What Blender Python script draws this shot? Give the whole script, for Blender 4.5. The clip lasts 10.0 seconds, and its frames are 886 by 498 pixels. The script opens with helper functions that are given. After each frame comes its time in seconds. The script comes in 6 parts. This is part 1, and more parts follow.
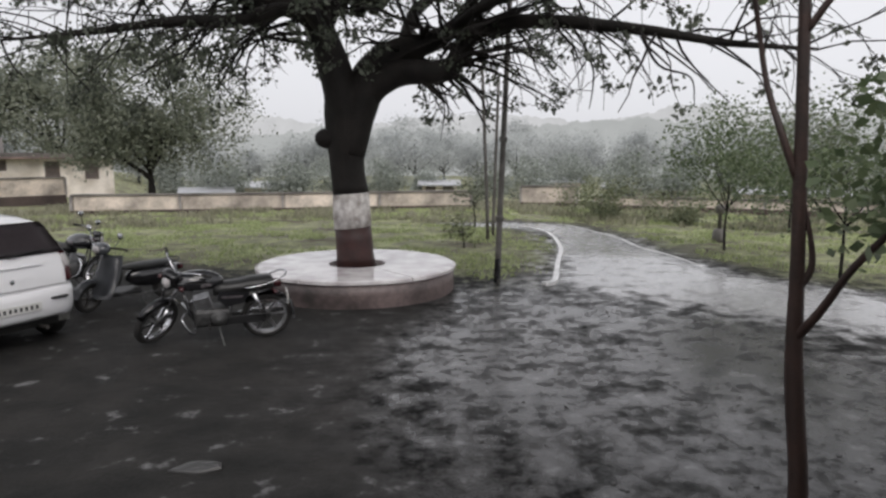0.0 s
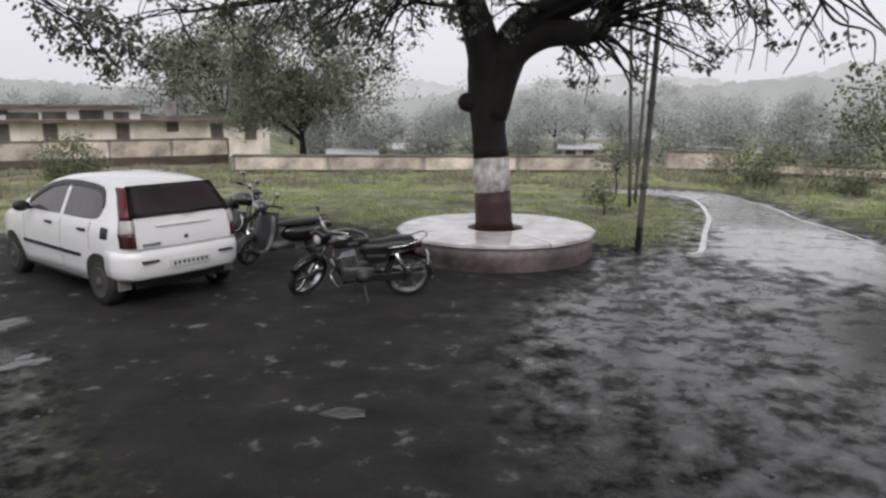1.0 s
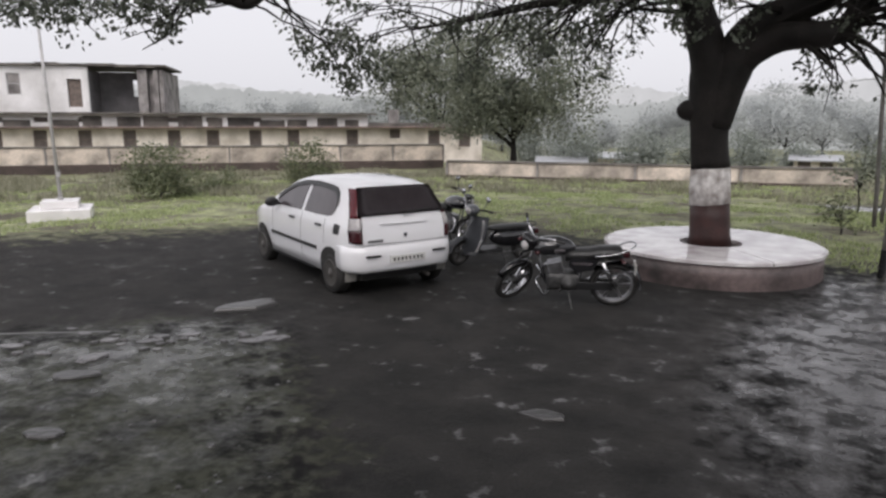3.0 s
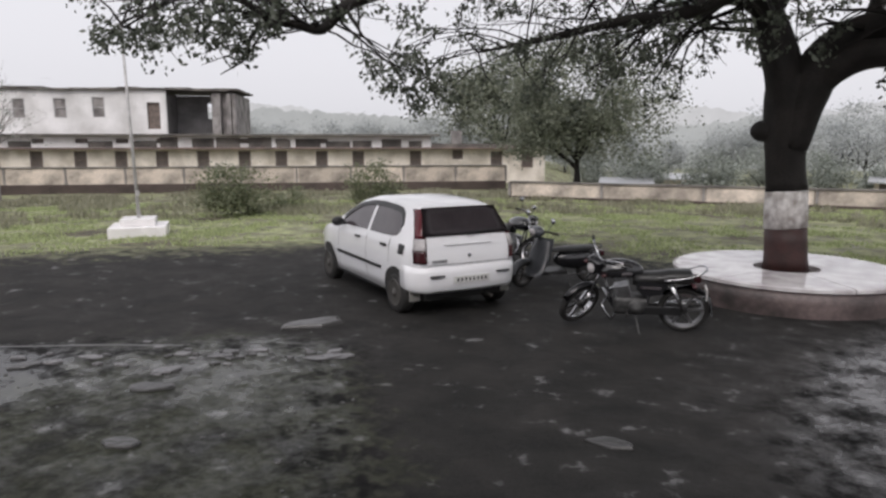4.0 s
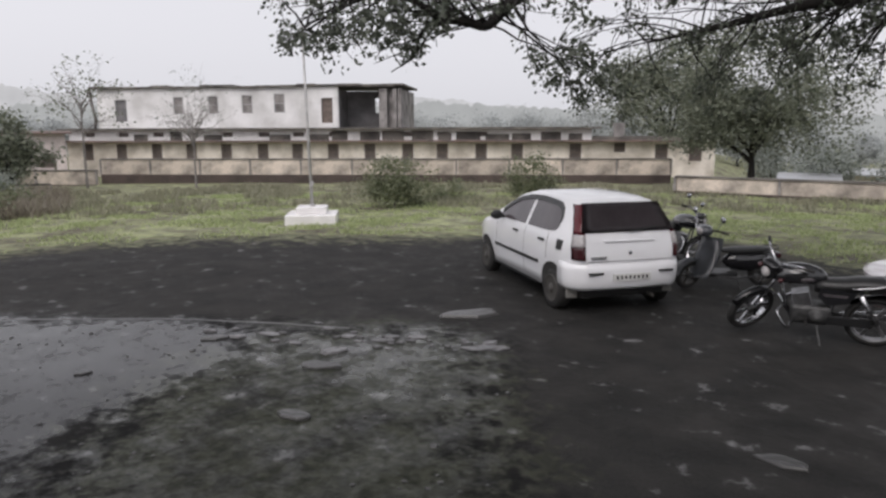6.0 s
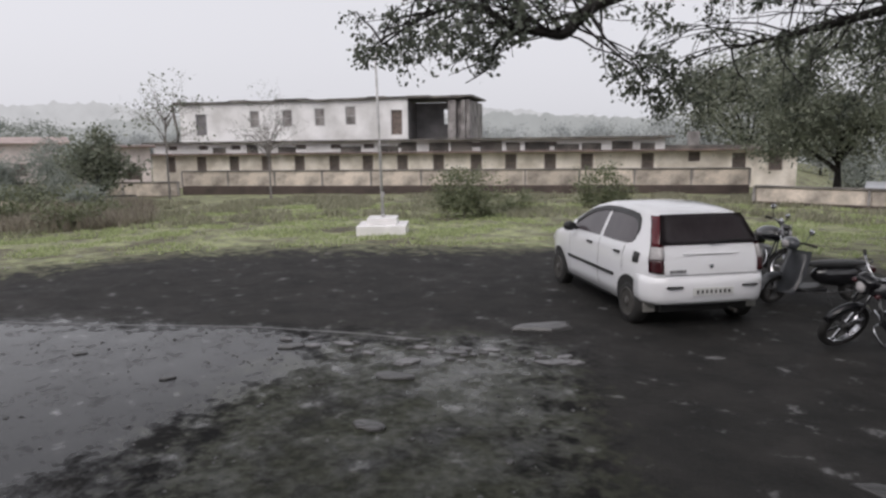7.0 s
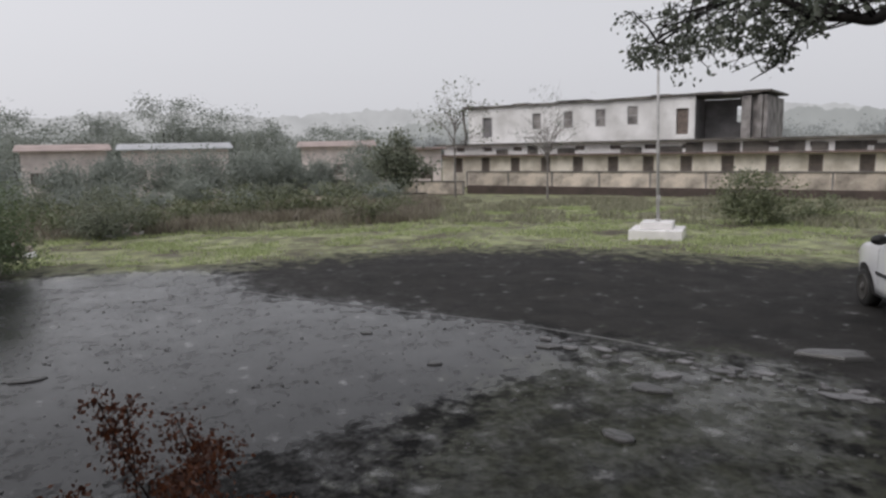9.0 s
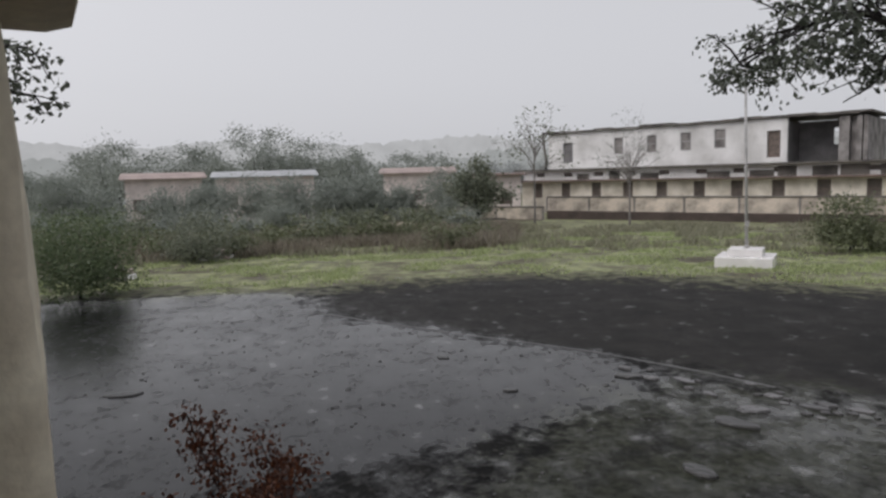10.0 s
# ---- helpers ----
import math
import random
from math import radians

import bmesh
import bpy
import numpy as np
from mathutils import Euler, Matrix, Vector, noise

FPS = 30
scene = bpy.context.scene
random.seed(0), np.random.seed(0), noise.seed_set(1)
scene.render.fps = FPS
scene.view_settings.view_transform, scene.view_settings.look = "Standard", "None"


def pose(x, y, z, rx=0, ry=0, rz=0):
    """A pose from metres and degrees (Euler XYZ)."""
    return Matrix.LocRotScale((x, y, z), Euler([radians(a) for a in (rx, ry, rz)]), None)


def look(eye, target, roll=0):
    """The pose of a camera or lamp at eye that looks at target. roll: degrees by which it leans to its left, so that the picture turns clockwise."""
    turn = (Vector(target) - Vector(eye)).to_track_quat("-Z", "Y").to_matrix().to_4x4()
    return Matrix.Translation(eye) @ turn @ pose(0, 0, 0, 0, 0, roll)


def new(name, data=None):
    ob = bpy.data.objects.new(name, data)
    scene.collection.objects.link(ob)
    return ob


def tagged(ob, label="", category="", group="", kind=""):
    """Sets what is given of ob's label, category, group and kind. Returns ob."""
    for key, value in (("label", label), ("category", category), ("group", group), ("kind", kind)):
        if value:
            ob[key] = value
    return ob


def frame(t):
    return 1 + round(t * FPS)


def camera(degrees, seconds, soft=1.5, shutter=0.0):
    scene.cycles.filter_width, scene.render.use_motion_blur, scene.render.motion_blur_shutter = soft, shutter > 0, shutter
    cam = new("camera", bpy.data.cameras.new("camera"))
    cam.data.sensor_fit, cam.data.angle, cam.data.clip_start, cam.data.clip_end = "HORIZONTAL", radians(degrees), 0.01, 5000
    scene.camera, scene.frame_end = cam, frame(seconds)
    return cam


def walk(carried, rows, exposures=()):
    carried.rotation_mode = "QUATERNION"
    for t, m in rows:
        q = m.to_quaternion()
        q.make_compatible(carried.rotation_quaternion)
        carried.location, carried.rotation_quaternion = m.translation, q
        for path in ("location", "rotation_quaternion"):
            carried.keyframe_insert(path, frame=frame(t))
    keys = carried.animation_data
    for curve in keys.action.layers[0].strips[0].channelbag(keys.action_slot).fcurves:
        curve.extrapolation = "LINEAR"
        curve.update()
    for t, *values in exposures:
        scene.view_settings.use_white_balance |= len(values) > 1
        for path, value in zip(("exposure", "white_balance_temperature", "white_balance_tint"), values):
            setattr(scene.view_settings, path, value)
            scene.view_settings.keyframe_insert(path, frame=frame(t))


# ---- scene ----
cam = camera(65.79, 10.0, soft=2.6)
ROWS = [
    (0, -0.000, 0.000, 2.323, -0.00, -8.27, -0.10),
    (0.5, -0.027, -0.034, 2.341, 6.55, -9.86, 0.43),
    (1, -0.032, -0.043, 2.345, 11.47, -11.34, -0.11),
    (1.5, -0.007, -0.104, 2.337, 15.31, -12.39, -0.43),
    (2, -0.028, -0.128, 2.356, 20.20, -12.80, -0.11),
    (2.5, -0.004, -0.173, 2.360, 25.04, -11.83, -0.07),
    (4, -0.069, -0.210, 2.365, 33.79, -9.07, -0.03),
    (4.5, -0.067, -0.225, 2.378, 36.39, -8.46, -0.02),
    (5, -0.081, -0.239, 2.378, 39.40, -8.33, -0.20),
    (5.5, -0.075, -0.242, 2.383, 43.52, -9.42, 0.06),
    (7, -0.166, -0.277, 2.396, 52.42, -8.77, 0.70),
    (7.5, -0.227, -0.282, 2.401, 56.92, -8.97, 1.59),
    (8, -0.150, -0.229, 2.436, 64.52, -9.34, 1.28),
    (8.5, -0.112, -0.149, 2.425, 70.74, -8.84, 0.39),
    (9, -0.069, -0.159, 2.428, 75.35, -8.36, 1.12),
    (9.5, -0.073, -0.170, 2.435, 78.86, -7.42, 1.52),
    (10, -0.002, -0.138, 2.443, 81.99, -6.10, 1.52),
]
walk(cam, [(t, pose(x, y, z, 90 + pitch, roll, yaw)) for t, x, y, z, yaw, pitch, roll in ROWS], [(0, 0.14, 6550, 13), (2.5, 0.2, 6550, 15), (4, 0.14, 6550, 15), (7.5, 0.0, 6500, 15), (8.5, -0.1, 6500, 14), (10, -0.28, 6500, 13)])

# ---- light: a bright overcast monsoon sky and a very soft sun behind the cloud ----
world = bpy.data.worlds.new("overcast_sky")
scene.world = world
world.use_nodes = True
wn, wl = world.node_tree.nodes, world.node_tree.links
wbg = wn["Background"]
sky = wn.new("ShaderNodeTexSky")
sky.sky_type, sky.sun_disc = "NISHITA", False
sky.sun_elevation, sky.sun_rotation = radians(47), radians(207)
sky.dust_density, sky.air_density = 4.0, 1.0
grey = wn.new("ShaderNodeHueSaturation")
grey.inputs["Saturation"].default_value = 0.12
grey.inputs["Value"].default_value = 0.10
cloud = wn.new("ShaderNodeMix")
cloud.data_type = "RGBA"
cloud.inputs["Factor"].default_value = 0.72
cloud.inputs["B"].default_value = (0.66, 0.68, 0.71, 1)
wl.new(sky.outputs["Color"], grey.inputs["Color"])
wl.new(grey.outputs["Color"], cloud.inputs["A"])
wl.new(cloud.outputs["Result"], wbg.inputs["Color"])
wbg.inputs["Strength"].default_value = 1.28
sun = new("sun", bpy.data.lights.new("sun", "SUN"))
sun.data.energy, sun.data.angle, sun.data.color = 1.5, radians(40), (1.0, 0.97, 0.93)
sun.matrix_world = look((0, 0, 24), (-10, 20, 0))


# ---- materials ----
def mat(name, base, rough=0.7, metal=0.0, var=0.25, scale=6.0, fine=60.0, bump=0.1, alt=None, coat=0.0, spec=0.5, random_tint=0.0):
    """A surface with two scales of variation in colour and a fine relief."""
    m = bpy.data.materials.new(name)
    m.use_nodes = True
    n, l = m.node_tree.nodes, m.node_tree.links
    b = n["Principled BSDF"]
    b.inputs["Metallic"].default_value = metal
    b.inputs["Coat Weight"].default_value = coat
    b.inputs["Specular IOR Level"].default_value = spec
    co = n.new("ShaderNodeTexCoord")
    n1, n2 = n.new("ShaderNodeTexNoise"), n.new("ShaderNodeTexNoise")
    n1.inputs["Scale"].default_value, n1.inputs["Detail"].default_value = scale, 6
    n2.inputs["Scale"].default_value, n2.inputs["Detail"].default_value = fine, 3
    l.new(co.outputs["Object"], n1.inputs["Vector"])
    l.new(co.outputs["Object"], n2.inputs["Vector"])
    mix = n.new("ShaderNodeMix")
    mix.data_type = "RGBA"
    dark = alt or tuple(c * (1 - var) for c in base)
    mix.inputs["A"].default_value, mix.inputs["B"].default_value = (*dark, 1), (*base, 1)
    ramp = n.new("ShaderNodeMapRange")
    ramp.inputs["From Min"].default_value, ramp.inputs["From Max"].default_value = 0.35, 0.62
    l.new(n1.outputs["Fac"], ramp.inputs["Value"])
    l.new(ramp.outputs["Result"], mix.inputs["Factor"])
    mul = n.new("ShaderNodeMix")
    mul.data_type, mul.blend_type = "RGBA", "MULTIPLY"
    mul.inputs["Factor"].default_value = min(1.0, var * 1.6)
    l.new(mix.outputs["Result"], mul.inputs["A"])
    l.new(n2.outputs["Color"], mul.inputs["B"])
    bright = n.new("ShaderNodeHueSaturation")
    bright.inputs["Value"].default_value = 1 + min(1.0, var * 1.6) * 0.6
    sat = n.new("ShaderNodeHueSaturation")
    sat.inputs["Saturation"].default_value = 0.0
    l.new(n2.outputs["Color"], sat.inputs["Color"])
    l.new(sat.outputs["Color"], mul.inputs["B"])
    l.new(mul.outputs["Result"], bright.inputs["Color"])
    last = bright.outputs["Color"]
    if random_tint:
        oi = n.new("ShaderNodeObjectInfo")
        mr = n.new("ShaderNodeMapRange")
        mr.inputs["To Min"].default_value, mr.inputs["To Max"].default_value = 1 - random_tint, 1 + random_tint
        l.new(oi.outputs["Random"], mr.inputs["Value"])
        h2 = n.new("ShaderNodeHueSaturation")
        l.new(mr.outputs["Result"], h2.inputs["Value"])
        l.new(last, h2.inputs["Color"])
        last = h2.outputs["Color"]
    l.new(last, b.inputs["Base Color"])
    rr = n.new("ShaderNodeMapRange")
    rr.inputs["To Min"].default_value, rr.inputs["To Max"].default_value = max(0.02, rough - 0.12), min(1, rough + 0.12)
    l.new(n1.outputs["Fac"], rr.inputs["Value"])
    l.new(rr.outputs["Result"], b.inputs["Roughness"])
    if bump:
        bp = n.new("ShaderNodeBump")
        bp.inputs["Strength"].default_value, bp.inputs["Distance"].default_value = bump, 0.01
        l.new(n2.outputs["Fac"], bp.inputs["Height"])
        l.new(bp.outputs["Normal"], b.inputs["Normal"])
    return m


def leaf_mat(name, base, alt, rough=0.45, through_light=0.35):
    """Foliage: each leaf takes its own tint, and lets a little light through."""
    m = bpy.data.materials.new(name)
    m.use_nodes = True
    n, l = m.node_tree.nodes, m.node_tree.links
    b = n["Principled BSDF"]
    g = n.new("ShaderNodeNewGeometry")
    mix = n.new("ShaderNodeMix")
    mix.data_type = "RGBA"
    mix.inputs["A"].default_value, mix.inputs["B"].default_value = (*base, 1), (*alt, 1)
    l.new(g.outputs["Random Per Island"], mix.inputs["Factor"])
    l.new(mix.outputs["Result"], b.inputs["Base Color"])
    b.inputs["Roughness"].default_value = rough
    tr = n.new("ShaderNodeBsdfTranslucent")
    l.new(mix.outputs["Result"], tr.inputs["Color"])
    ms = n.new("ShaderNodeMixShader")
    ms.inputs[0].default_value = through_light
    l.new(b.outputs["BSDF"], ms.inputs[1])
    l.new(tr.outputs["BSDF"], ms.inputs[2])
    l.new(ms.outputs["Shader"], n["Material Output"].inputs["Surface"])
    return m


M = {
    "shutter_grey": mat("grey_boarded_window", (0.50, 0.49, 0.49), 0.85, var=0.3, scale=2, fine=12, bump=0.2),
    "pink_wash": mat("faded_pink_wash", (0.72, 0.64, 0.62), 0.85, var=0.3, scale=0.9, fine=8, bump=0.2, alt=(0.52, 0.45, 0.44)),
    "stone_pale": mat("rain_washed_pale_stone", (0.12, 0.117, 0.12), 0.3, var=0.4, scale=6, fine=30, bump=0.4, random_tint=0.35),
    "bark": mat("wet_bark", (0.022, 0.019, 0.017), 0.7, var=0.5, scale=3, fine=25, bump=0.8, spec=0.25),
    "bark_grey": mat("pale_grey_bark", (0.24, 0.22, 0.21), 0.8, var=0.4, scale=3, fine=25, bump=0.5),
    "bark_red": mat("red_oxide_bark", (0.044, 0.0155, 0.0135), 0.55, var=0.4, scale=5, fine=30, bump=0.6),
    "bark_white": mat("whitewashed_bark", (0.62, 0.60, 0.58), 0.8, var=0.3, scale=7, fine=22, bump=0.6, alt=(0.30, 0.27, 0.25)),
    "sapling": mat("sapling_bark", (0.042, 0.021, 0.016), 0.6, var=0.5, scale=5, fine=40, bump=0.6),
    "white_paint": mat("wet_white_paint", (0.80, 0.78, 0.78), 0.25, var=0.12, scale=2, fine=30, bump=0.06),
    "plat_top": mat("wet_painted_cement", (0.70, 0.68, 0.68), 0.13, var=0.2, scale=2.5, fine=18, bump=0.05, alt=(0.42, 0.38, 0.39)),
    "plat_side": mat("stained_plaster", (0.155, 0.118, 0.114), 0.45, var=0.6, scale=1.7, fine=10, bump=0.5, alt=(0.03, 0.026, 0.025)),
    "car_paint": mat("white_car_paint", (0.80, 0.80, 0.82), 0.22, var=0.05, scale=1.5, fine=300, bump=0.0, coat=0.6),
    "glass": mat("dark_tinted_glass", (0.08, 0.068, 0.074), 0.06, var=0.2, scale=3, fine=40, bump=0.0, spec=0.55),
    "black_plastic": mat("black_plastic", (0.018, 0.018, 0.019), 0.42, var=0.2, scale=8, fine=200, bump=0.05),
    "rubber": mat("tyre_rubber", (0.022, 0.021, 0.02), 0.75, var=0.4, scale=12, fine=120, bump=0.3),
    "mud_steel": mat("dusty_steel_wheel", (0.085, 0.08, 0.075), 0.55, 0.4, var=0.4, scale=9, fine=90, bump=0.1),
    "chrome": mat("worn_chrome", (0.58, 0.58, 0.60), 0.22, 1.0, var=0.35, scale=14, fine=120, bump=0.02),
    "alloy": mat("cast_alloy", (0.34, 0.34, 0.35), 0.45, 0.9, var=0.4, scale=12, fine=90, bump=0.1),
    "engine": mat("dirty_engine_metal", (0.10, 0.10, 0.10), 0.55, 0.6, var=0.5, scale=16, fine=110, bump=0.2),
    "bike_paint": mat("glossy_black_paint", (0.015, 0.015, 0.017), 0.14, var=0.2, scale=5, fine=200, bump=0.0, coat=0.8),
    "bike_stripe": mat("grey_tank_decal", (0.10, 0.09, 0.095), 0.3, var=0.2, scale=8, fine=100, bump=0.0),
    "scooter_paint": mat("dark_grey_scooter_paint", (0.09, 0.095, 0.105), 0.2, var=0.2, scale=4, fine=150, bump=0.0, coat=0.6),
    "seat": mat("black_vinyl", (0.014, 0.014, 0.014), 0.4, var=0.3, scale=12, fine=180, bump=0.2),
    "red_lens": mat("red_lamp_lens", (0.095, 0.010, 0.016), 0.15, var=0.15, scale=9, fine=60, bump=0.0),
    "dark_lens": mat("smoked_dark_red_lens", (0.05, 0.012, 0.015), 0.12, var=0.2, scale=9, fine=60, bump=0.0),
    "clear_lens": mat("clear_lamp_lens", (0.42, 0.40, 0.40), 0.12, var=0.2, scale=20, fine=120, bump=0.05),
    "plate": mat("number_plate_white", (0.62, 0.62, 0.60), 0.4, var=0.15, scale=9, fine=60, bump=0.0),
    "ink": mat("black_ink", (0.03, 0.03, 0.03), 0.5, var=0.1, scale=9, fine=60, bump=0.0),
    "cream": mat("weathered_cream_plaster", (0.76, 0.70, 0.63), 0.85, var=0.25, scale=0.9, fine=9, bump=0.2, alt=(0.50, 0.45, 0.385)),
    "cream_wall": mat("damp_stained_boundary_plaster", (0.62, 0.54, 0.465), 0.85, var=0.35, scale=0.9, fine=7, bump=0.3, alt=(0.22, 0.195, 0.17), random_tint=0.25),
    "rust": mat("rust_stained_concrete", (0.21, 0.15, 0.13), 0.85, var=0.45, scale=1.1, fine=9, bump=0.3, alt=(0.10, 0.075, 0.068)),
    "plinth": mat("dark_red_brown_plinth", (0.088, 0.066, 0.058), 0.8, var=0.4, scale=1.2, fine=10, bump=0.3),
    "parapet": mat("mossy_black_parapet", (0.17, 0.155, 0.14), 0.85, var=0.4, scale=0.8, fine=8, bump=0.3, alt=(0.055, 0.05, 0.047)),
    "ruin_white": mat("peeling_white_plaster", (0.78, 0.77, 0.77), 0.85, var=0.2, scale=0.5, fine=8, bump=0.2, alt=(0.56, 0.55, 0.54)),
    # darker grey than the front, for the inner walls and the doorway sheet
    "ruin_dark": mat("dark_inner_plaster", (0.25, 0.24, 0.245), 0.9, var=0.4, scale=0.8, fine=9, bump=0.2),
    "ruin_stain": mat("rain_stained_masonry", (0.33, 0.31, 0.30), 0.9, var=0.4, scale=0.9, fine=9, bump=0.3, alt=(0.12, 0.11, 0.108)),
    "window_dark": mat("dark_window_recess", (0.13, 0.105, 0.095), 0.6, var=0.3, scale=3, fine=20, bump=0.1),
    "wood_dark": mat("weathered_brown_wood", (0.19, 0.15, 0.13), 0.7, var=0.4, scale=4, fine=30, bump=0.2),
    "tin": mat("tin_sheet", (0.45, 0.46, 0.48), 0.45, 0.3, var=0.3, scale=0.8, fine=6, bump=0.1),
    "tile_red": mat("faded_red_roof", (0.40, 0.32, 0.30), 0.8, var=0.3, scale=0.8, fine=7, bump=0.2),
    "concrete": mat("weathered_concrete", (0.28, 0.27, 0.25), 0.6, var=0.3, scale=3, fine=30, bump=0.3),
    "pole": mat("rusty_grey_steel", (0.15, 0.14, 0.13), 0.5, 0.3, var=0.4, scale=6, fine=40, bump=0.2),
    "pole_white": mat("dirty_white_steel", (0.46, 0.45, 0.45), 0.5, 0.1, var=0.3, scale=6, fine=40, bump=0.1),
    "stone": mat("wet_flat_stone", (0.055, 0.054, 0.053), 0.35, var=0.4, scale=4, fine=30, bump=0.4, random_tint=0.25),
    "pillar": mat("old_cream_limewash", (0.80, 0.73, 0.58), 0.85, var=0.3, scale=4, fine=22, bump=0.6, alt=(0.56, 0.49, 0.38)),
    "house": mat("house_plaster", (0.42, 0.38, 0.32), 0.85, var=0.25, scale=1.5, fine=12, bump=0.2),
    "line_white": mat("worn_white_road_paint", (0.72, 0.72, 0.72), 0.35, var=0.3, scale=4, fine=40, bump=0.1),
    "leaf": leaf_mat("wet_tree_leaf", (0.055, 0.066, 0.048), (0.125, 0.14, 0.105)),
    "leaf_mid": leaf_mat("dull_green_leaf", (0.12, 0.14, 0.10), (0.23, 0.245, 0.185)),
    "leaf_green": leaf_mat("fresh_green_leaf", (0.085, 0.12, 0.06), (0.16, 0.20, 0.105)),
    "leaf_shrub": leaf_mat("scrub_leaf", (0.10, 0.12, 0.065), (0.20, 0.215, 0.13)),
    "leaf_dry": leaf_mat("dry_red_leaf", (0.055, 0.017, 0.01), (0.18, 0.065, 0.03)),
    # paler, greyer leaf copies: the haze of distance is in their base colour
    "leaf_far": leaf_mat("haze_paled_leaf", (0.25, 0.275, 0.245), (0.31, 0.335, 0.305), 0.8, 0.3),
    "leaf_farther": leaf_mat("haze_paled_distant_leaf", (0.43, 0.45, 0.45), (0.47, 0.49, 0.49), 0.9, 0.4),
    "grass_a": leaf_mat("wet_grass_blade", (0.255, 0.305, 0.14), (0.46, 0.52, 0.275)),
    "weed_dry": leaf_mat("withered_weed_blade", (0.17, 0.145, 0.115), (0.31, 0.28, 0.22)),
    "grass_b": leaf_mat("tall_weed_blade", (0.19, 0.19, 0.13), (0.34, 0.33, 0.24)),
}


# ---- mesh helpers ----
def part(name, bm, material, parent=None, label="", smooth=False):
    """Links a bmesh as one mesh object, under a thing or a part where one is given."""
    me = bpy.data.meshes.new(name)
    bmesh.ops.recalc_face_normals(bm, faces=bm.faces[:]) if len(bm.faces) < 20000 else None
    bm.to_mesh(me)
    bm.free()
    if smooth:
        for p in me.polygons:
            p.use_smooth = True
    me.materials.append(M[material])
    ob = new(name, me)
    if parent:
        ob.parent = parent
    if label:
        ob["label"] = label
    return ob


def raw(name, verts, faces, material, parent=None, smooth=False):
    me = bpy.data.meshes.new(name)
    me.from_pydata(verts, [], faces)
    if smooth:
        for p in me.polygons:
            p.use_smooth = True
    me.materials.append(M[material])
    ob = new(name, me)
    if parent:
        ob.parent = parent
    return ob


def empty(name, m=None):
    ob = new(name)
    if m is not None:
        ob.matrix_basis = m
    return ob


def box(bm, x0, x1, y0, y1, z0, z1, bevel=0.0, m=None):
    g = bmesh.ops.create_cube(bm, size=1.0)
    vs = g["verts"]
    for v in vs:
        v.co = Vector((x0 + (v.co.x + 0.5) * (x1 - x0), y0 + (v.co.y + 0.5) * (y1 - y0), z0 + (v.co.z + 0.5) * (z1 - z0)))
    if bevel:
        es = list({e for v in vs for e in v.link_edges})
        r = bmesh.ops.bevel(bm, geom=es, offset=bevel, segments=2, affect="EDGES", profile=0.6)
        vs = list({v for f in r["faces"] for v in f.verts} | {v for v in vs if v.is_valid})
    if m is not None:
        bmesh.ops.transform(bm, matrix=m, verts=vs)
    return bm


def tube(bm, pts, radii, seg=8, wobble=0.0):
    """A tapered round tube along a line of points."""
    pts = [Vector(p) for p in pts]
    if not hasattr(radii, "__len__"):
        radii = [radii] * len(pts)
    rings = []
    side = None
    for i, p in enumerate(pts):
        d = (pts[min(i + 1, len(pts) - 1)] - pts[max(i - 1, 0)]).normalized()
        if side is None:
            side = d.orthogonal().normalized()
        side = (side - d * side.dot(d)).normalized()
        up = d.cross(side)
        ring = []
        for k in range(seg):
            a = 2 * math.pi * k / seg
            r = radii[i]
            if wobble:
                r *= 1 + wobble * noise.noise(Vector((p.x * 2 + math.cos(a) * 1.3, p.y * 2 + math.sin(a) * 1.3, p.z * 1.2)))
            ring.append(bm.verts.new(p + (side * math.cos(a) + up * math.sin(a)) * r))
        rings.append(ring)
    for a, b in zip(rings, rings[1:]):
        for k in range(seg):
            bm.faces.new((a[k], a[(k + 1) % seg], b[(k + 1) % seg], b[k]))
    bm.faces.new(rings[0][::-1])
    bm.faces.new(rings[-1])
    return bm


def smooth_line(pts, n=6):
    """A Catmull-Rom line through the points."""
    P = [Vector(p) for p in pts]
    P = [P[0] * 2 - P[1]] + P + [P[-1] * 2 - P[-2]]
    out = []
    for i in range(1, len(P) - 2):
        a, b, c, d = P[i - 1:i + 3]
        for k in range(n):
            t = k / n
            out.append(0.5 * ((2 * b) + (c - a) * t + (2 * a - 5 * b + 4 * c - d) * t * t + (3 * b - a - 3 * c + d) * t ** 3))
    return out + [P[-2]]


def lathe(bm, prof, seg=24, m=None):
    """A turned shape: (radius, height) from one end to the other, round the local z axis."""
    rings, vs = [], []
    for r, z in prof:
        ring = [bm.verts.new((r * math.cos(2 * math.pi * k / seg), r * math.sin(2 * math.pi * k / seg), z)) for k in range(seg)]
        rings.append(ring)
        vs += ring
    for a, b in zip(rings, rings[1:]):
        for k in range(seg):
            bm.faces.new((a[k], a[(k + 1) % seg], b[(k + 1) % seg], b[k]))
    bm.faces.new(rings[0][::-1])
    bm.faces.new(rings[-1])
    if m is not None:
        bmesh.ops.transform(bm, matrix=m, verts=vs)
    return bm


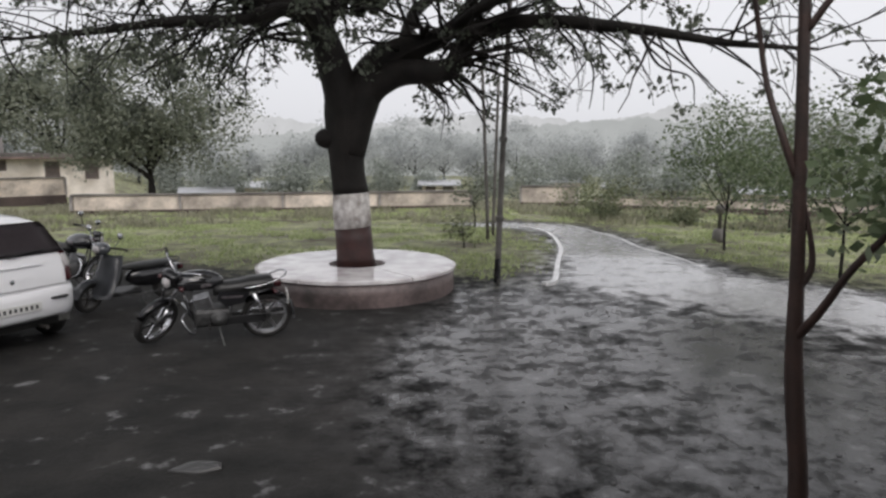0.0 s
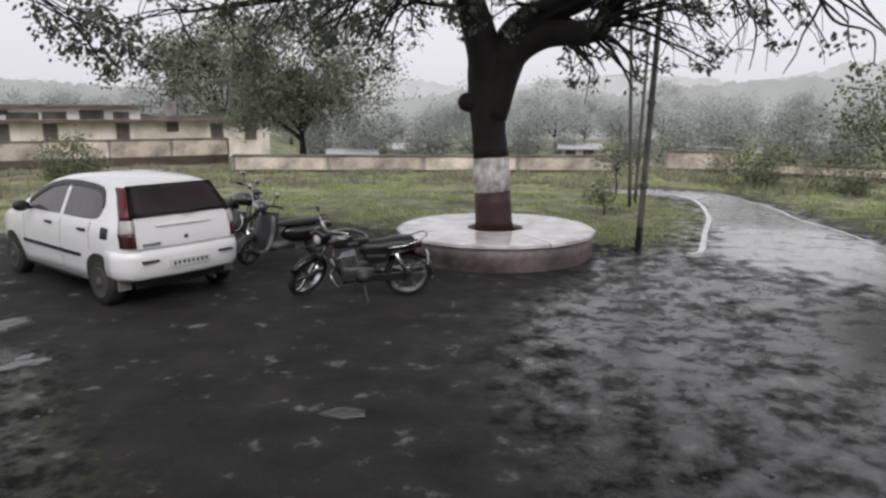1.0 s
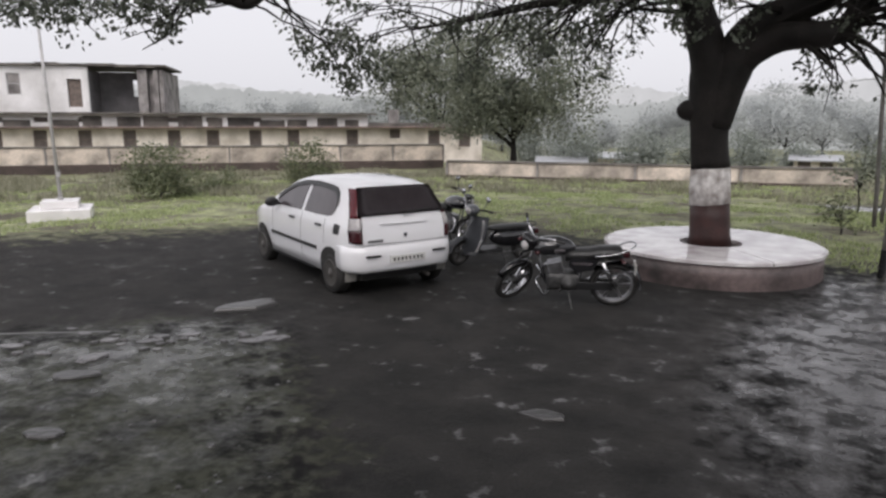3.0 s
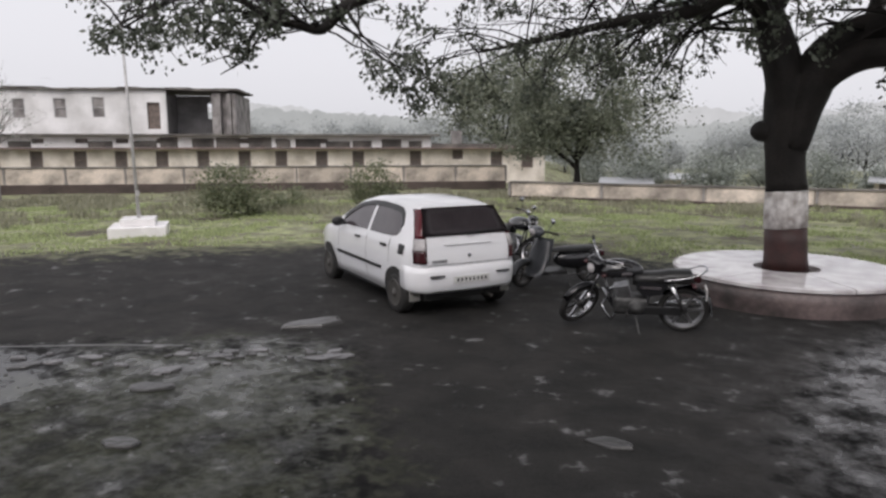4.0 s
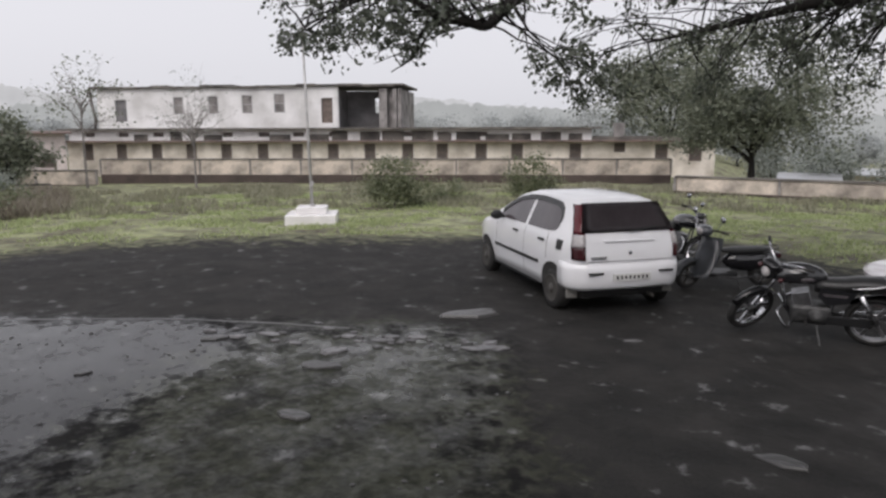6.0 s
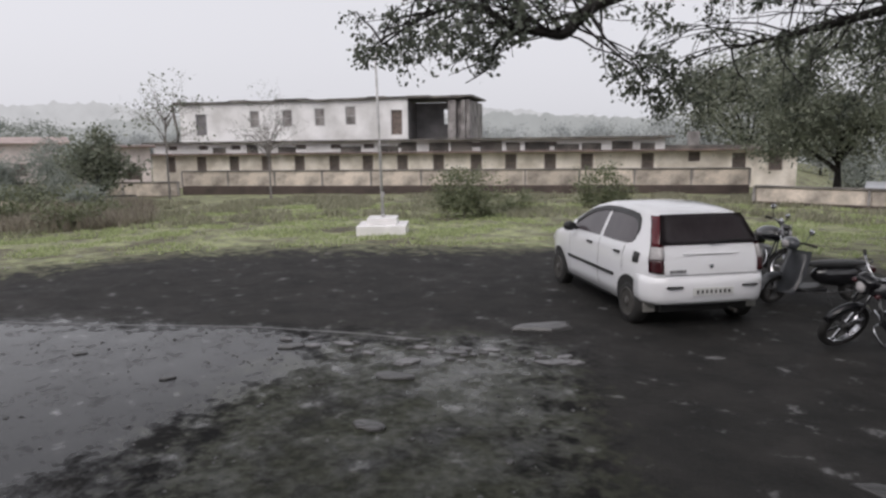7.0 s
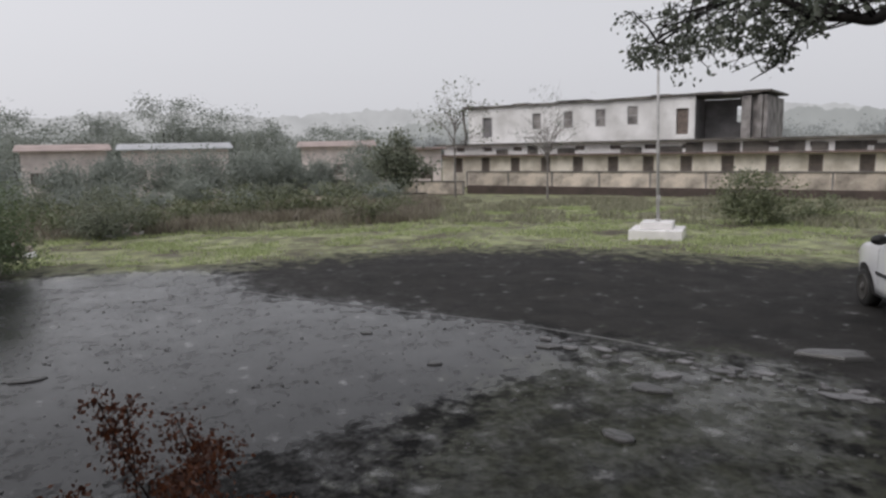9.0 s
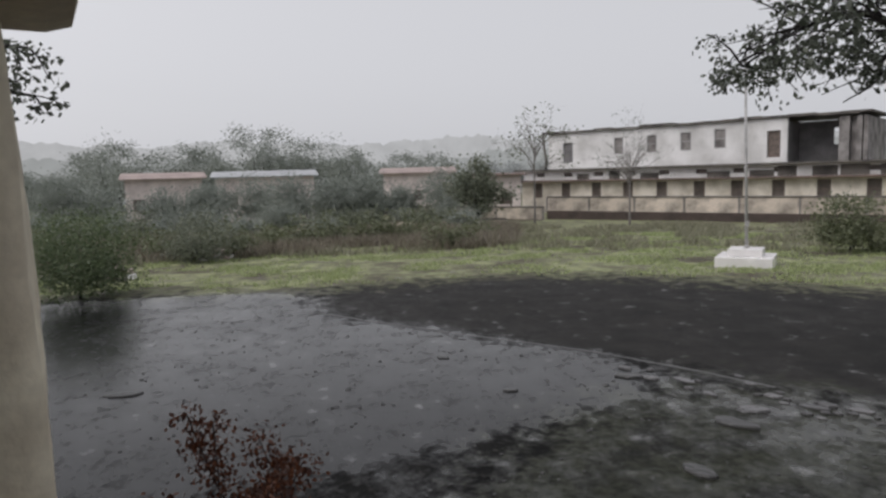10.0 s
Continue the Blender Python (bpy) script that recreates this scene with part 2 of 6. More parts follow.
def ellipsoid(bm, c, r, seg=14, m=None, squash=None):
    g = bmesh.ops.create_uvsphere(bm, u_segments=seg, v_segments=max(6, seg // 2), radius=1.0)
    for v in g["verts"]:
        q = Vector((v.co.x * r[0], v.co.y * r[1], v.co.z * r[2]))
        v.co = (squash(q) if squash else q) + Vector(c)
    if m is not None:
        bmesh.ops.transform(bm, matrix=m, verts=g["verts"])
    return bm


def prism(bm, poly, depth, m=None):
    """A flat outline in x and z, made depth thick in y about its middle."""
    a = [bm.verts.new((x, -depth / 2, z)) for x, z in poly]
    b = [bm.verts.new((x, depth / 2, z)) for x, z in poly]
    bm.faces.new(a)
    bm.faces.new(b[::-1])
    for i in range(len(a)):
        j = (i + 1) % len(a)
        bm.faces.new((a[j], a[i], b[i], b[j]))
    if m is not None:
        bmesh.ops.transform(bm, matrix=m, verts=a + b)
    return bm


def B():
    return bmesh.new()


# ---- ground ----
def ramp01(a, b, v):
    t = min(1.0, max(0.0, (v - a) / (b - a)))
    return t * t * (3 - 2 * t)


def ground_z(x, y):
    """The yard is level near the house and falls gently towards the boundary wall."""
    r = math.hypot(x, y)
    base = -0.72 * min(1.0, max(0.0, (r - 15.0) / 26.0)) - 0.5 * min(1.0, max(0.0, (r - 41.0) / 30.0))
    a = math.degrees(math.atan2(-x, y))
    base -= 1.6 * ramp01(37.0, 52.0, r) * (1 - ramp01(22.0, 27.0, a))
    rough = 0.05 * ramp01(6, 14, r) * noise.noise(Vector((x * 0.35, y * 0.35, 1.7))) + 0.018 * noise.noise(Vector((x * 1.4, y * 1.4, 4.1)))
    return base + rough * (0.35 if r < 11 else 1.0)
def ground_material():
    """Wet yard: asphalt, mud, broken concrete and grass, told apart by place, with puddles."""
    m = bpy.data.materials.new("rain_soaked_yard")
    m.use_nodes = True
    n, l = m.node_tree.nodes, m.node_tree.links
    b = n["Principled BSDF"]
    co = n.new("ShaderNodeTexCoord")

    def nz(scale, detail=6, rough=0.55):
        t = n.new("ShaderNodeTexNoise")
        t.inputs["Scale"].default_value, t.inputs["Detail"].default_value, t.inputs["Roughness"].default_value = scale, detail, rough
        l.new(co.outputs["Object"], t.inputs["Vector"])
        return t.outputs["Fac"]

    def rng(v, a, c, lo=0.0, hi=1.0):
        t = n.new("ShaderNodeMapRange")
        t.inputs["From Min"].default_value, t.inputs["From Max"].default_value = a, c
        t.inputs["To Min"].default_value, t.inputs["To Max"].default_value = lo, hi
        l.new(v, t.inputs["Value"])
        return t.outputs["Result"]

    def mixc(f, A, Bc):
        t = n.new("ShaderNodeMix")
        t.data_type = "RGBA"
        l.new(f, t.inputs["Factor"])
        for key, c in (("A", A), ("B", Bc)):
            if isinstance(c, tuple):
                t.inputs[key].default_value = (*c, 1)
            else:
                l.new(c, t.inputs[key])
        return t.outputs["Result"]

    def mth(op, a, c):
        t = n.new("ShaderNodeMath")
        t.operation = op
        for i, v in enumerate((a, c)):
            if isinstance(v, (int, float)):
                t.inputs[i].default_value = v
            else:
                l.new(v, t.inputs[i])
        return t.outputs[0]

    def layer(name):
        t = n.new("ShaderNodeAttribute")
        t.attribute_name = name
        return t.outputs["Fac"]

    big, med, fine, grit, flake, crumb = nz(0.45), nz(1.7), nz(9.0), nz(45.0, 3), nz(3.0, 9, 0.62), nz(11.0, 8, 0.7)
    mud = mixc(rng(med, 0.38, 0.62), (0.006, 0.006, 0.006), (0.015, 0.0145, 0.014))
    mud = mixc(rng(fine, 0.55, 0.72), mud, (0.048, 0.046, 0.043))
    asphalt = mixc(rng(mth("ADD", mth("MULTIPLY", med, 0.6), mth("MULTIPLY", grit, 0.4)), 0.38, 0.62), (0.019, 0.019, 0.0185), (0.036, 0.0345, 0.033))
    slab = mixc(rng(med, 0.4, 0.65), (0.006, 0.006, 0.0065), (0.014, 0.014, 0.015))
    moss = mixc(rng(fine, 0.4, 0.6), (0.016, 0.018, 0.011), (0.042, 0.044, 0.032))
    grass = mixc(rng(med, 0.42, 0.6), (0.185, 0.185, 0.125), (0.32, 0.345, 0.19))
    grass = mixc(rng(fine, 0.55, 0.75), grass, (0.075, 0.065, 0.045))
    grass = mixc(rng(mth("ADD", mth("MULTIPLY", big, 0.55), mth("MULTIPLY", flake, 0.45)), 0.50, 0.60), grass, (0.085, 0.072, 0.058))
    road = mixc(rng(fine, 0.35, 0.65), (0.25, 0.25, 0.255), (0.36, 0.36, 0.365))
    edge = mth("MULTIPLY", mth("SUBTRACT", fine, 0.5), 0.9)

    def on(name, amp=1.0):
        spread = rng(mth("ADD", layer(name), mth("MULTIPLY", mth("ADD", edge, mth("MULTIPLY", mth("SUBTRACT", flake, 0.5), 1.3)), amp)), 0.36, 0.64)
        return mth("MULTIPLY", spread, rng(layer(name), 0.0, 0.15))

    def ragged(name):
        return rng(mth("ADD", layer(name), mth("MULTIPLY", mth("SUBTRACT", flake, 0.5), 2.4)), 0.25, 0.8)

    col = mixc(on("asphalt", 0.5), mud, asphalt)
    col = mixc(mth("MULTIPLY", layer("puddled"), rng(flake, 0.4, 0.6)), col, (0.07, 0.068, 0.068))
    col = mixc(on("slab"), col, slab)
    col = mixc(mth("MULTIPLY", on("moss"), rng(med, 0.36, 0.54, 0.25, 1.0)), col, moss)
    lawn = mth("MULTIPLY", rng(layer("grass"), 0.0, 0.2), rng(mth("ADD", layer("grass"), mth("ADD", mth("MULTIPLY", edge, 1.2), mth("MULTIPLY", mth("SUBTRACT", flake, 0.5), 2.2))), 0.22, 0.95))
    col = mixc(lawn, col, grass)
    col = mixc(ragged("road"), col, road)
    l.new(col, b.inputs["Base Color"])
    # water lies in the hollows: mirror-smooth there, dull on the crests and in the grass
    hollow = mth("ADD", mth("MULTIPLY", big, 0.28), mth("ADD", mth("MULTIPLY", flake, 0.42), mth("MULTIPLY", crumb, 0.30)))
    wet = rng(mth("ADD", hollow, mth("MULTIPLY", layer("puddled"), 0.092)), 0.485, 0.625)
    dry = mth("SUBTRACT", 1.0, lawn)
    wet = mth("MAXIMUM", wet, mth("MULTIPLY", on("moss"), rng(hollow, 0.45, 0.55, 0.16, 0.62)))
    wet = mth("MULTIPLY", wet, dry)
    wet = mth("MAXIMUM", wet, mth("MULTIPLY", ragged("road"), rng(flake, 0.36, 0.5, 0.6, 0.95)))
    wet = mth("MAXIMUM", mth("MULTIPLY", wet, mth("SUBTRACT", 1.0, mth("MULTIPLY", on("slab"), 0.35))), mth("MULTIPLY", on("slab"), mth("MULTIPLY", rng(big, 0.35, 0.6, 0.80, 1.0), rng(mth("ADD", mth("MULTIPLY", flake, 0.5), mth("MULTIPLY", crumb, 0.5)), 0.40, 0.50, 0.66, 0.95))))
    wet = mth("MULTIPLY", wet, mth("SUBTRACT", 1.0, mth("MULTIPLY", mth("MULTIPLY", on("asphalt", 0.5), 0.9), mth("SUBTRACT", 1.0, on("slab")))))
    l.new(mth("SUBTRACT", 0.72, mth("MULTIPLY", wet, 0.62)), b.inputs["Roughness"])
    l.new(mth("ADD", mth("ADD", 0.06, mth("MULTIPLY", layer("road"), 0.3)), mth("MULTIPLY", wet, 0.27)), b.inputs["Specular IOR Level"])
    bp = n.new("ShaderNodeBump")
    bp.inputs["Distance"].default_value = 0.03
    l.new(mth("MULTIPLY", mth("SUBTRACT", 0.9, mth("MULTIPLY", wet, 0.80)), mth("SUBTRACT", 1.0, mth("MULTIPLY", layer("slab"), 0.45))), bp.inputs["Strength"])
    l.new(mth("ADD", mth("MULTIPLY", mth("ADD", flake, crumb), 0.4), mth("MULTIPLY", mth("ADD", fine, grit), 0.25)), bp.inputs["Height"])
    l.new(bp.outputs["Normal"], b.inputs["Normal"])
    return m


M["ground"] = ground_material()


def inside(poly, x, y):
    c, j = False, len(poly) - 1
    for i in range(len(poly)):
        (xi, yi), (xj, yj) = poly[i], poly[j]
        if (yi > y) != (yj > y) and x < (xj - xi) * (y - yi) / (yj - yi) + xi:
            c = not c
        j = i
    return c


# outlines of the surfaces on the plan
ROAD = [(1.9, 11.7), (2.28, 13.7), (2.75, 16.1), (3.06, 19.2), (2.95, 21.0), (2.2, 22.4), (0.4, 23.2), (0.2, 24.3), (2.6, 24.6), (4.3, 23.0), (5.0, 20.2), (4.95, 16.6), (5.3, 13.4), (6.1, 11.8), (9, 8.2), (14, 4.5), (14, 1.5), (8.0, 6.4), (5.4, 8.6), (3.4, 10.4)]
LAWN = [(-40, -30), (-16.3, -12), (-16.2, -7.0), (-15.7, -4.1), (-15.0, -1.4), (-15.9, -0.2), (-16.5, 3.4), (-15.6, 6.2), (-13.6, 8.2), (-10.6, 11.2), (-9.1, 14.8), (-6.2, 14.0), (-3.9, 13.2), (-1.4, 13.4), (0.3, 12.5), (0.95, 11.9), (1.7, 12.3), (2.1, 14), (2.6, 16.3), (2.9, 19.2), (2.7, 20.9), (2.0, 22.1), (0.2, 23.0), (0.0, 24.5), (2.4, 25.0), (2.4, 60), (-80, 60), (-80, -30)]
LAWN_EAST = [(4.9, 24), (5.4, 20.2), (5.5, 16.8), (5.9, 14.0), (6.8, 12.4), (10, 9.2), (16, 5.5), (40, 0), (60, 40), (20, 60), (-4, 60), (-4, 26), (2.8, 25.4)]
ASPHALT = [(-12.4, -0.5), (-10.5, 1.25), (-9.2, 2.75), (-7.9, 3.85), (-6.75, 4.7), (-6.2, 5.8), (-5.3, 5.6), (-2.7, 3.1), (-1.5, 1.2), (0.4, 1.6), (0.3, 3.2), (-0.7, 5.6), (-0.9, 7.6), (-0.3, 9.4), (0.2, 12.2), (-1.5, 14), (-6, 14.5), (-9.1, 16), (-10.6, 11.4), (-13.6, 8.4), (-15.8, 6.2), (-16.6, 3.4), (-15.9, -0.4)]
SLAB = [(-15.2, -1.4), (-12.4, -0.5), (-10.5, 1.2), (-9.2, 2.7), (-7.9, 3.8), (-6.9, 3.2), (-6.0, 1.5), (-5.0, -2), (-6.5, -7), (-15.5, -7)]
MOSS = [(-7.9, 3.9), (-6.3, 5.5), (-5.2, 5.5), (-2.7, 3.0), (-1.6, 1.2), (-4.0, 0.2), (-6.3, 1.4), (-7.4, 3.0)]


PUDDLED = [[(0.9, 2.2), (0.2, 3.8), (-0.9, 5.8), (-1.1, 7.6), (-0.3, 9.8), (0.9, 11.9), (2.0, 12.0), (4.2, 9.2), (8.5, 5.6), (8, 2), (3, 1.5)], [(-7.6, 4.0), (-6.4, 5.6), (-5.3, 5.5), (-5.0, 4.2), (-6.0, 3.4), (-7.2, 3.4)], [(-15.2, -1.2), (-12.0, 0.0), (-9.4, 2.4), (-7.6, 1.0), (-9, -5), (-15, -6)]]


RING = [(0.0, 0.0)] + [(0.38 * math.cos(k * 1.571), 0.38 * math.sin(k * 1.571)) for k in range(4)] + [(0.8 * math.cos(k * 1.257 + 0.4), 0.8 * math.sin(k * 1.257 + 0.4)) for k in range(5)]


def blurred(poly, x, y, reach=1.0):
    """How far a place lies inside an outline, with a soft edge."""
    xs, ys = [p[0] for p in poly], [p[1] for p in poly]
    if x < min(xs) - reach or x > max(xs) + reach or y < min(ys) - reach or y > max(ys) + reach:
        return 0.0
    return sum(inside(poly, x + dx * reach, y + dy * reach) for dx, dy in RING) / len(RING)


def make_ground():
    N = 230
    def axis(i, n, lim):
        s = 2.0 * i / n - 1
        return lim * (0.055 * s + 0.945 * s ** 5) if lim > 100 else lim * s
    xs = [-4 + axis(i, N, 900) for i in range(N + 1)]
    ys = [8 + axis(i, N, 900) for i in range(N + 1)]
    verts = [(x, y, ground_z(x, y)) for y in ys for x in xs]
    faces = [(j * (N + 1) + i, j * (N + 1) + i + 1, (j + 1) * (N + 1) + i + 1, (j + 1) * (N + 1) + i) for j in range(N) for i in range(N)]
    ob = raw("ground", verts, faces, "ground", smooth=True)
    for name, polys in (("road", [ROAD]), ("grass", [LAWN, LAWN_EAST]), ("asphalt", [ASPHALT]), ("slab", [SLAB]), ("moss", [MOSS]), ("puddled", PUDDLED)):
        at = ob.data.attributes.new(name, "FLOAT", "POINT")
        vals = []
        for x, y, z in verts:
            far = abs(x) > 80 or abs(y) > 60
            v = 0.0
            if far:
                v = 1.0 if name == "grass" else 0.0
            else:
                for p in polys:
                    v = max(v, blurred(p, x, y, {"grass": 2.2, "moss": 1.8, "puddled": 1.6}.get(name, 1.1)))
            vals.append(v)
        at.data.foreach_set("value", vals)
    return tagged(ob, "rain-soaked yard of mud, asphalt and patchy grass with puddles", "ground", kind="structure")


make_ground()


def ribbon(name, line, width, material, lift=0.008, height=0.0):
    pts = smooth_line([(x, y, 0) for x, y in line], 8)
    verts, faces = [], []
    for i, p in enumerate(pts):
        d = (pts[min(i + 1, len(pts) - 1)] - pts[max(i - 1, 0)]).normalized()
        s = Vector((-d.y, d.x, 0)) * (width / 2) * (1 + 0.3 * noise.noise(p * 3))
        for q in (p + s, p - s):
            z = ground_z(q.x, q.y)
            verts += [(q.x, q.y, z - 0.05), (q.x, q.y, z + lift + height)]
    for i in range(len(pts) - 1):
        a = i * 4
        faces += [(a + 1, a + 3, a + 7, a + 5), (a, a + 1, a + 5, a + 4), (a + 2, a + 6, a + 7, a + 3)]
    faces += [(0, 2, 3, 1), (len(verts) - 4, len(verts) - 3, len(verts) - 1, len(verts) - 2)]
    return raw(name, verts, faces, material)


tagged(ribbon("road_edge_line", [(1.75, 11.6), (1.98, 11.9), (2.33, 13.7), (2.8, 16.1), (3.1, 19.2), (3.0, 20.9), (2.5, 22.2)], 0.10, "line_white", 0.02, 0.04), "white painted edge kerb of the wet road", "kerb", kind="structure")
tagged(ribbon("road_edge_line_far", [(4.2, 23.0), (4.95, 20.2), (4.95, 16.6), (5.25, 13.6)], 0.08, "line_white", 0.006), "worn white edge line along the road", "road line", kind="structure")
tagged(ribbon("kerb", [(-12.6, -0.8), (-12.2, -0.4), (-10.4, 1.4), (-9.1, 2.8), (-7.85, 3.85), (-6.85, 4.5)], 0.05, "stone", 0.003, 0.0), "low worn concrete edge of the wet slab", "kerb", kind="structure")


# ---- the big rain tree on its round platform ----
TREE = Vector((-1.50, 11.45, 0))


def polar(az, el, dist):
    a = radians(az)
    return Vector((-math.sin(a) * dist, math.cos(a) * dist, 2.34 + math.tan(radians(el)) * dist))


def platform():
    t = empty("tree_platform", Matrix.Translation((-1.45, 11.42, 0)))
    bm = B()
    lathe(bm, [(1.62, -0.15), (1.64, 0.0), (1.63, 0.18), (1.64, 0.36), (1.60, 0.36)], 72)
    part("platform_wall", bm, "plat_side", t, "stained pinkish plaster wall", True)
    # top ring with a bed for the trunk and a crack across it
    def ring(a0, a1):
        bm = B()
        rr = [(0.47, 0.30), (0.47, 0.415), (0.50, 0.425), (1.62, 0.425), (1.67, 0.41), (1.67, 0.365), (1.2, 0.362)]
        cols = []
        n = max(3, int((a1 - a0) / 5))
        for i in range(n + 1):
            a = radians(a0 + (a1 - a0) * i / n)
            cols.append([bm.verts.new((r * math.cos(a), r * math.sin(a), z)) for r, z in rr])
        for p, q in zip(cols, cols[1:]):
            for k in range(len(rr) - 1):
                bm.faces.new((p[k], q[k], q[k + 1], p[k + 1]))
        bm.faces.new(cols[0])
        bm.faces.new(cols[-1][::-1])
        return bm
    for a0, a1 in ((-52.5, 118), (118.4, 246), (246.4, 306.6)):
        part("top_slab", ring(a0, a1), "plat_top", t, "wet whitewashed cement top")
    bm = B()
    lathe(bm, [(0.47, 0.28), (0.47, 0.36), (0.05, 0.38)], 24)
    part("soil", bm, "plinth", t, "dark soil round the trunk")
    return tagged(t, "round pinkish plaster tree platform with wet white top", "tree platform")


platform()


def leaf_clump(verts, faces, c, size, count, rnd, leaf=0.07, droop=0.4):
    """Small pointed leaves set round a twig end."""
    for _ in range(count):
        d = Vector((rnd.gauss(0, 1), rnd.gauss(0, 1), rnd.gauss(0, 0.7)))
        p = c + d * size * 0.5
        ax = Vector((rnd.gauss(0, 1), rnd.gauss(0, 1), rnd.gauss(-droop, 0.6))).normalized()
        sd = ax.orthogonal().normalized()
        sd.rotate(Matrix.Rotation(rnd.uniform(0, 6.28), 3, ax))
        L = leaf * rnd.uniform(0.7, 1.5)
        w = sd * L * 0.33
        i = len(verts)
        verts += [p, p + ax * L * 0.5 + w, p + ax * L, p + ax * L * 0.5 - w]
        faces.append((i, i + 1, i + 2, i + 3))


def grow(bm, rnd, p, d, length, r, depth, tips, bend=0.35, sag=0.0, seg=5, sub=(2, 4), limit=None):
    """A branch that wanders, tapers and forks; tips collects the twig ends."""
    n = 5
    pts, rad = [p.copy()], [r]
    q, dd = p.copy(), d.normalized()
    for i in range(n):
        dd = (dd + Vector((rnd.gauss(0, bend), rnd.gauss(0, bend), rnd.gauss(0, bend * 0.7) - sag)) * 0.5).normalized()
        q = q + dd * length / n
        pts.append(q.copy())
        rad.append(max(0.004, r * (1 - 0.75 * (i + 1) / n)))
    if limit and (limit(pts[-1]) or limit(pts[3])):
        return
    tube(bm, pts, rad, seg)
    if depth == 0:
        tips += [pts[-1], pts[-2], pts[-3]]
        return
    for _ in range(rnd.randint(*sub)):
        k = rnd.randint(2, n)
        nd = (dd + Vector((rnd.gauss(0, 0.8), rnd.gauss(0, 0.8), rnd.gauss(0, 0.5) - sag))).normalized()
        grow(bm, rnd, pts[k], nd, length * rnd.uniform(0.5, 0.75), max(0.006, rad[k] * 0.7), depth - 1, tips, bend, sag, 4, sub, limit)
    tips.append(pts[-1])


def lower_edge(p):
    """How low the crown hangs, as a slope from the eye, by direction."""
    az = math.degrees(math.atan2(-p.x, p.y))
    keys = ((-40, 3.5), (-22, 2.6), (-14, 2.4), (-6, 3.2), (-2, 0.6), (0.5, -0.8), (3, 6.0), (11, 6.0), (13, 4.6), (18, 2.5), (22, 1.4), (38, 1.6), (41, 5.0), (43.5, 8.5), (48, 8.8), (50, 6.0), (57, 5.6), (62, 7.2), (63.5, 25), (90, 40))
    for (a, u), (b, v) in zip(keys, keys[1:]):
        if a <= az <= b:
            return u + (v - u) * (az - a) / (b - a)
    return 10.0


def hangs_too_low(p):
    return math.degrees(math.atan2(p.z - 2.34, math.hypot(p.x, p.y))) < lower_edge(p)


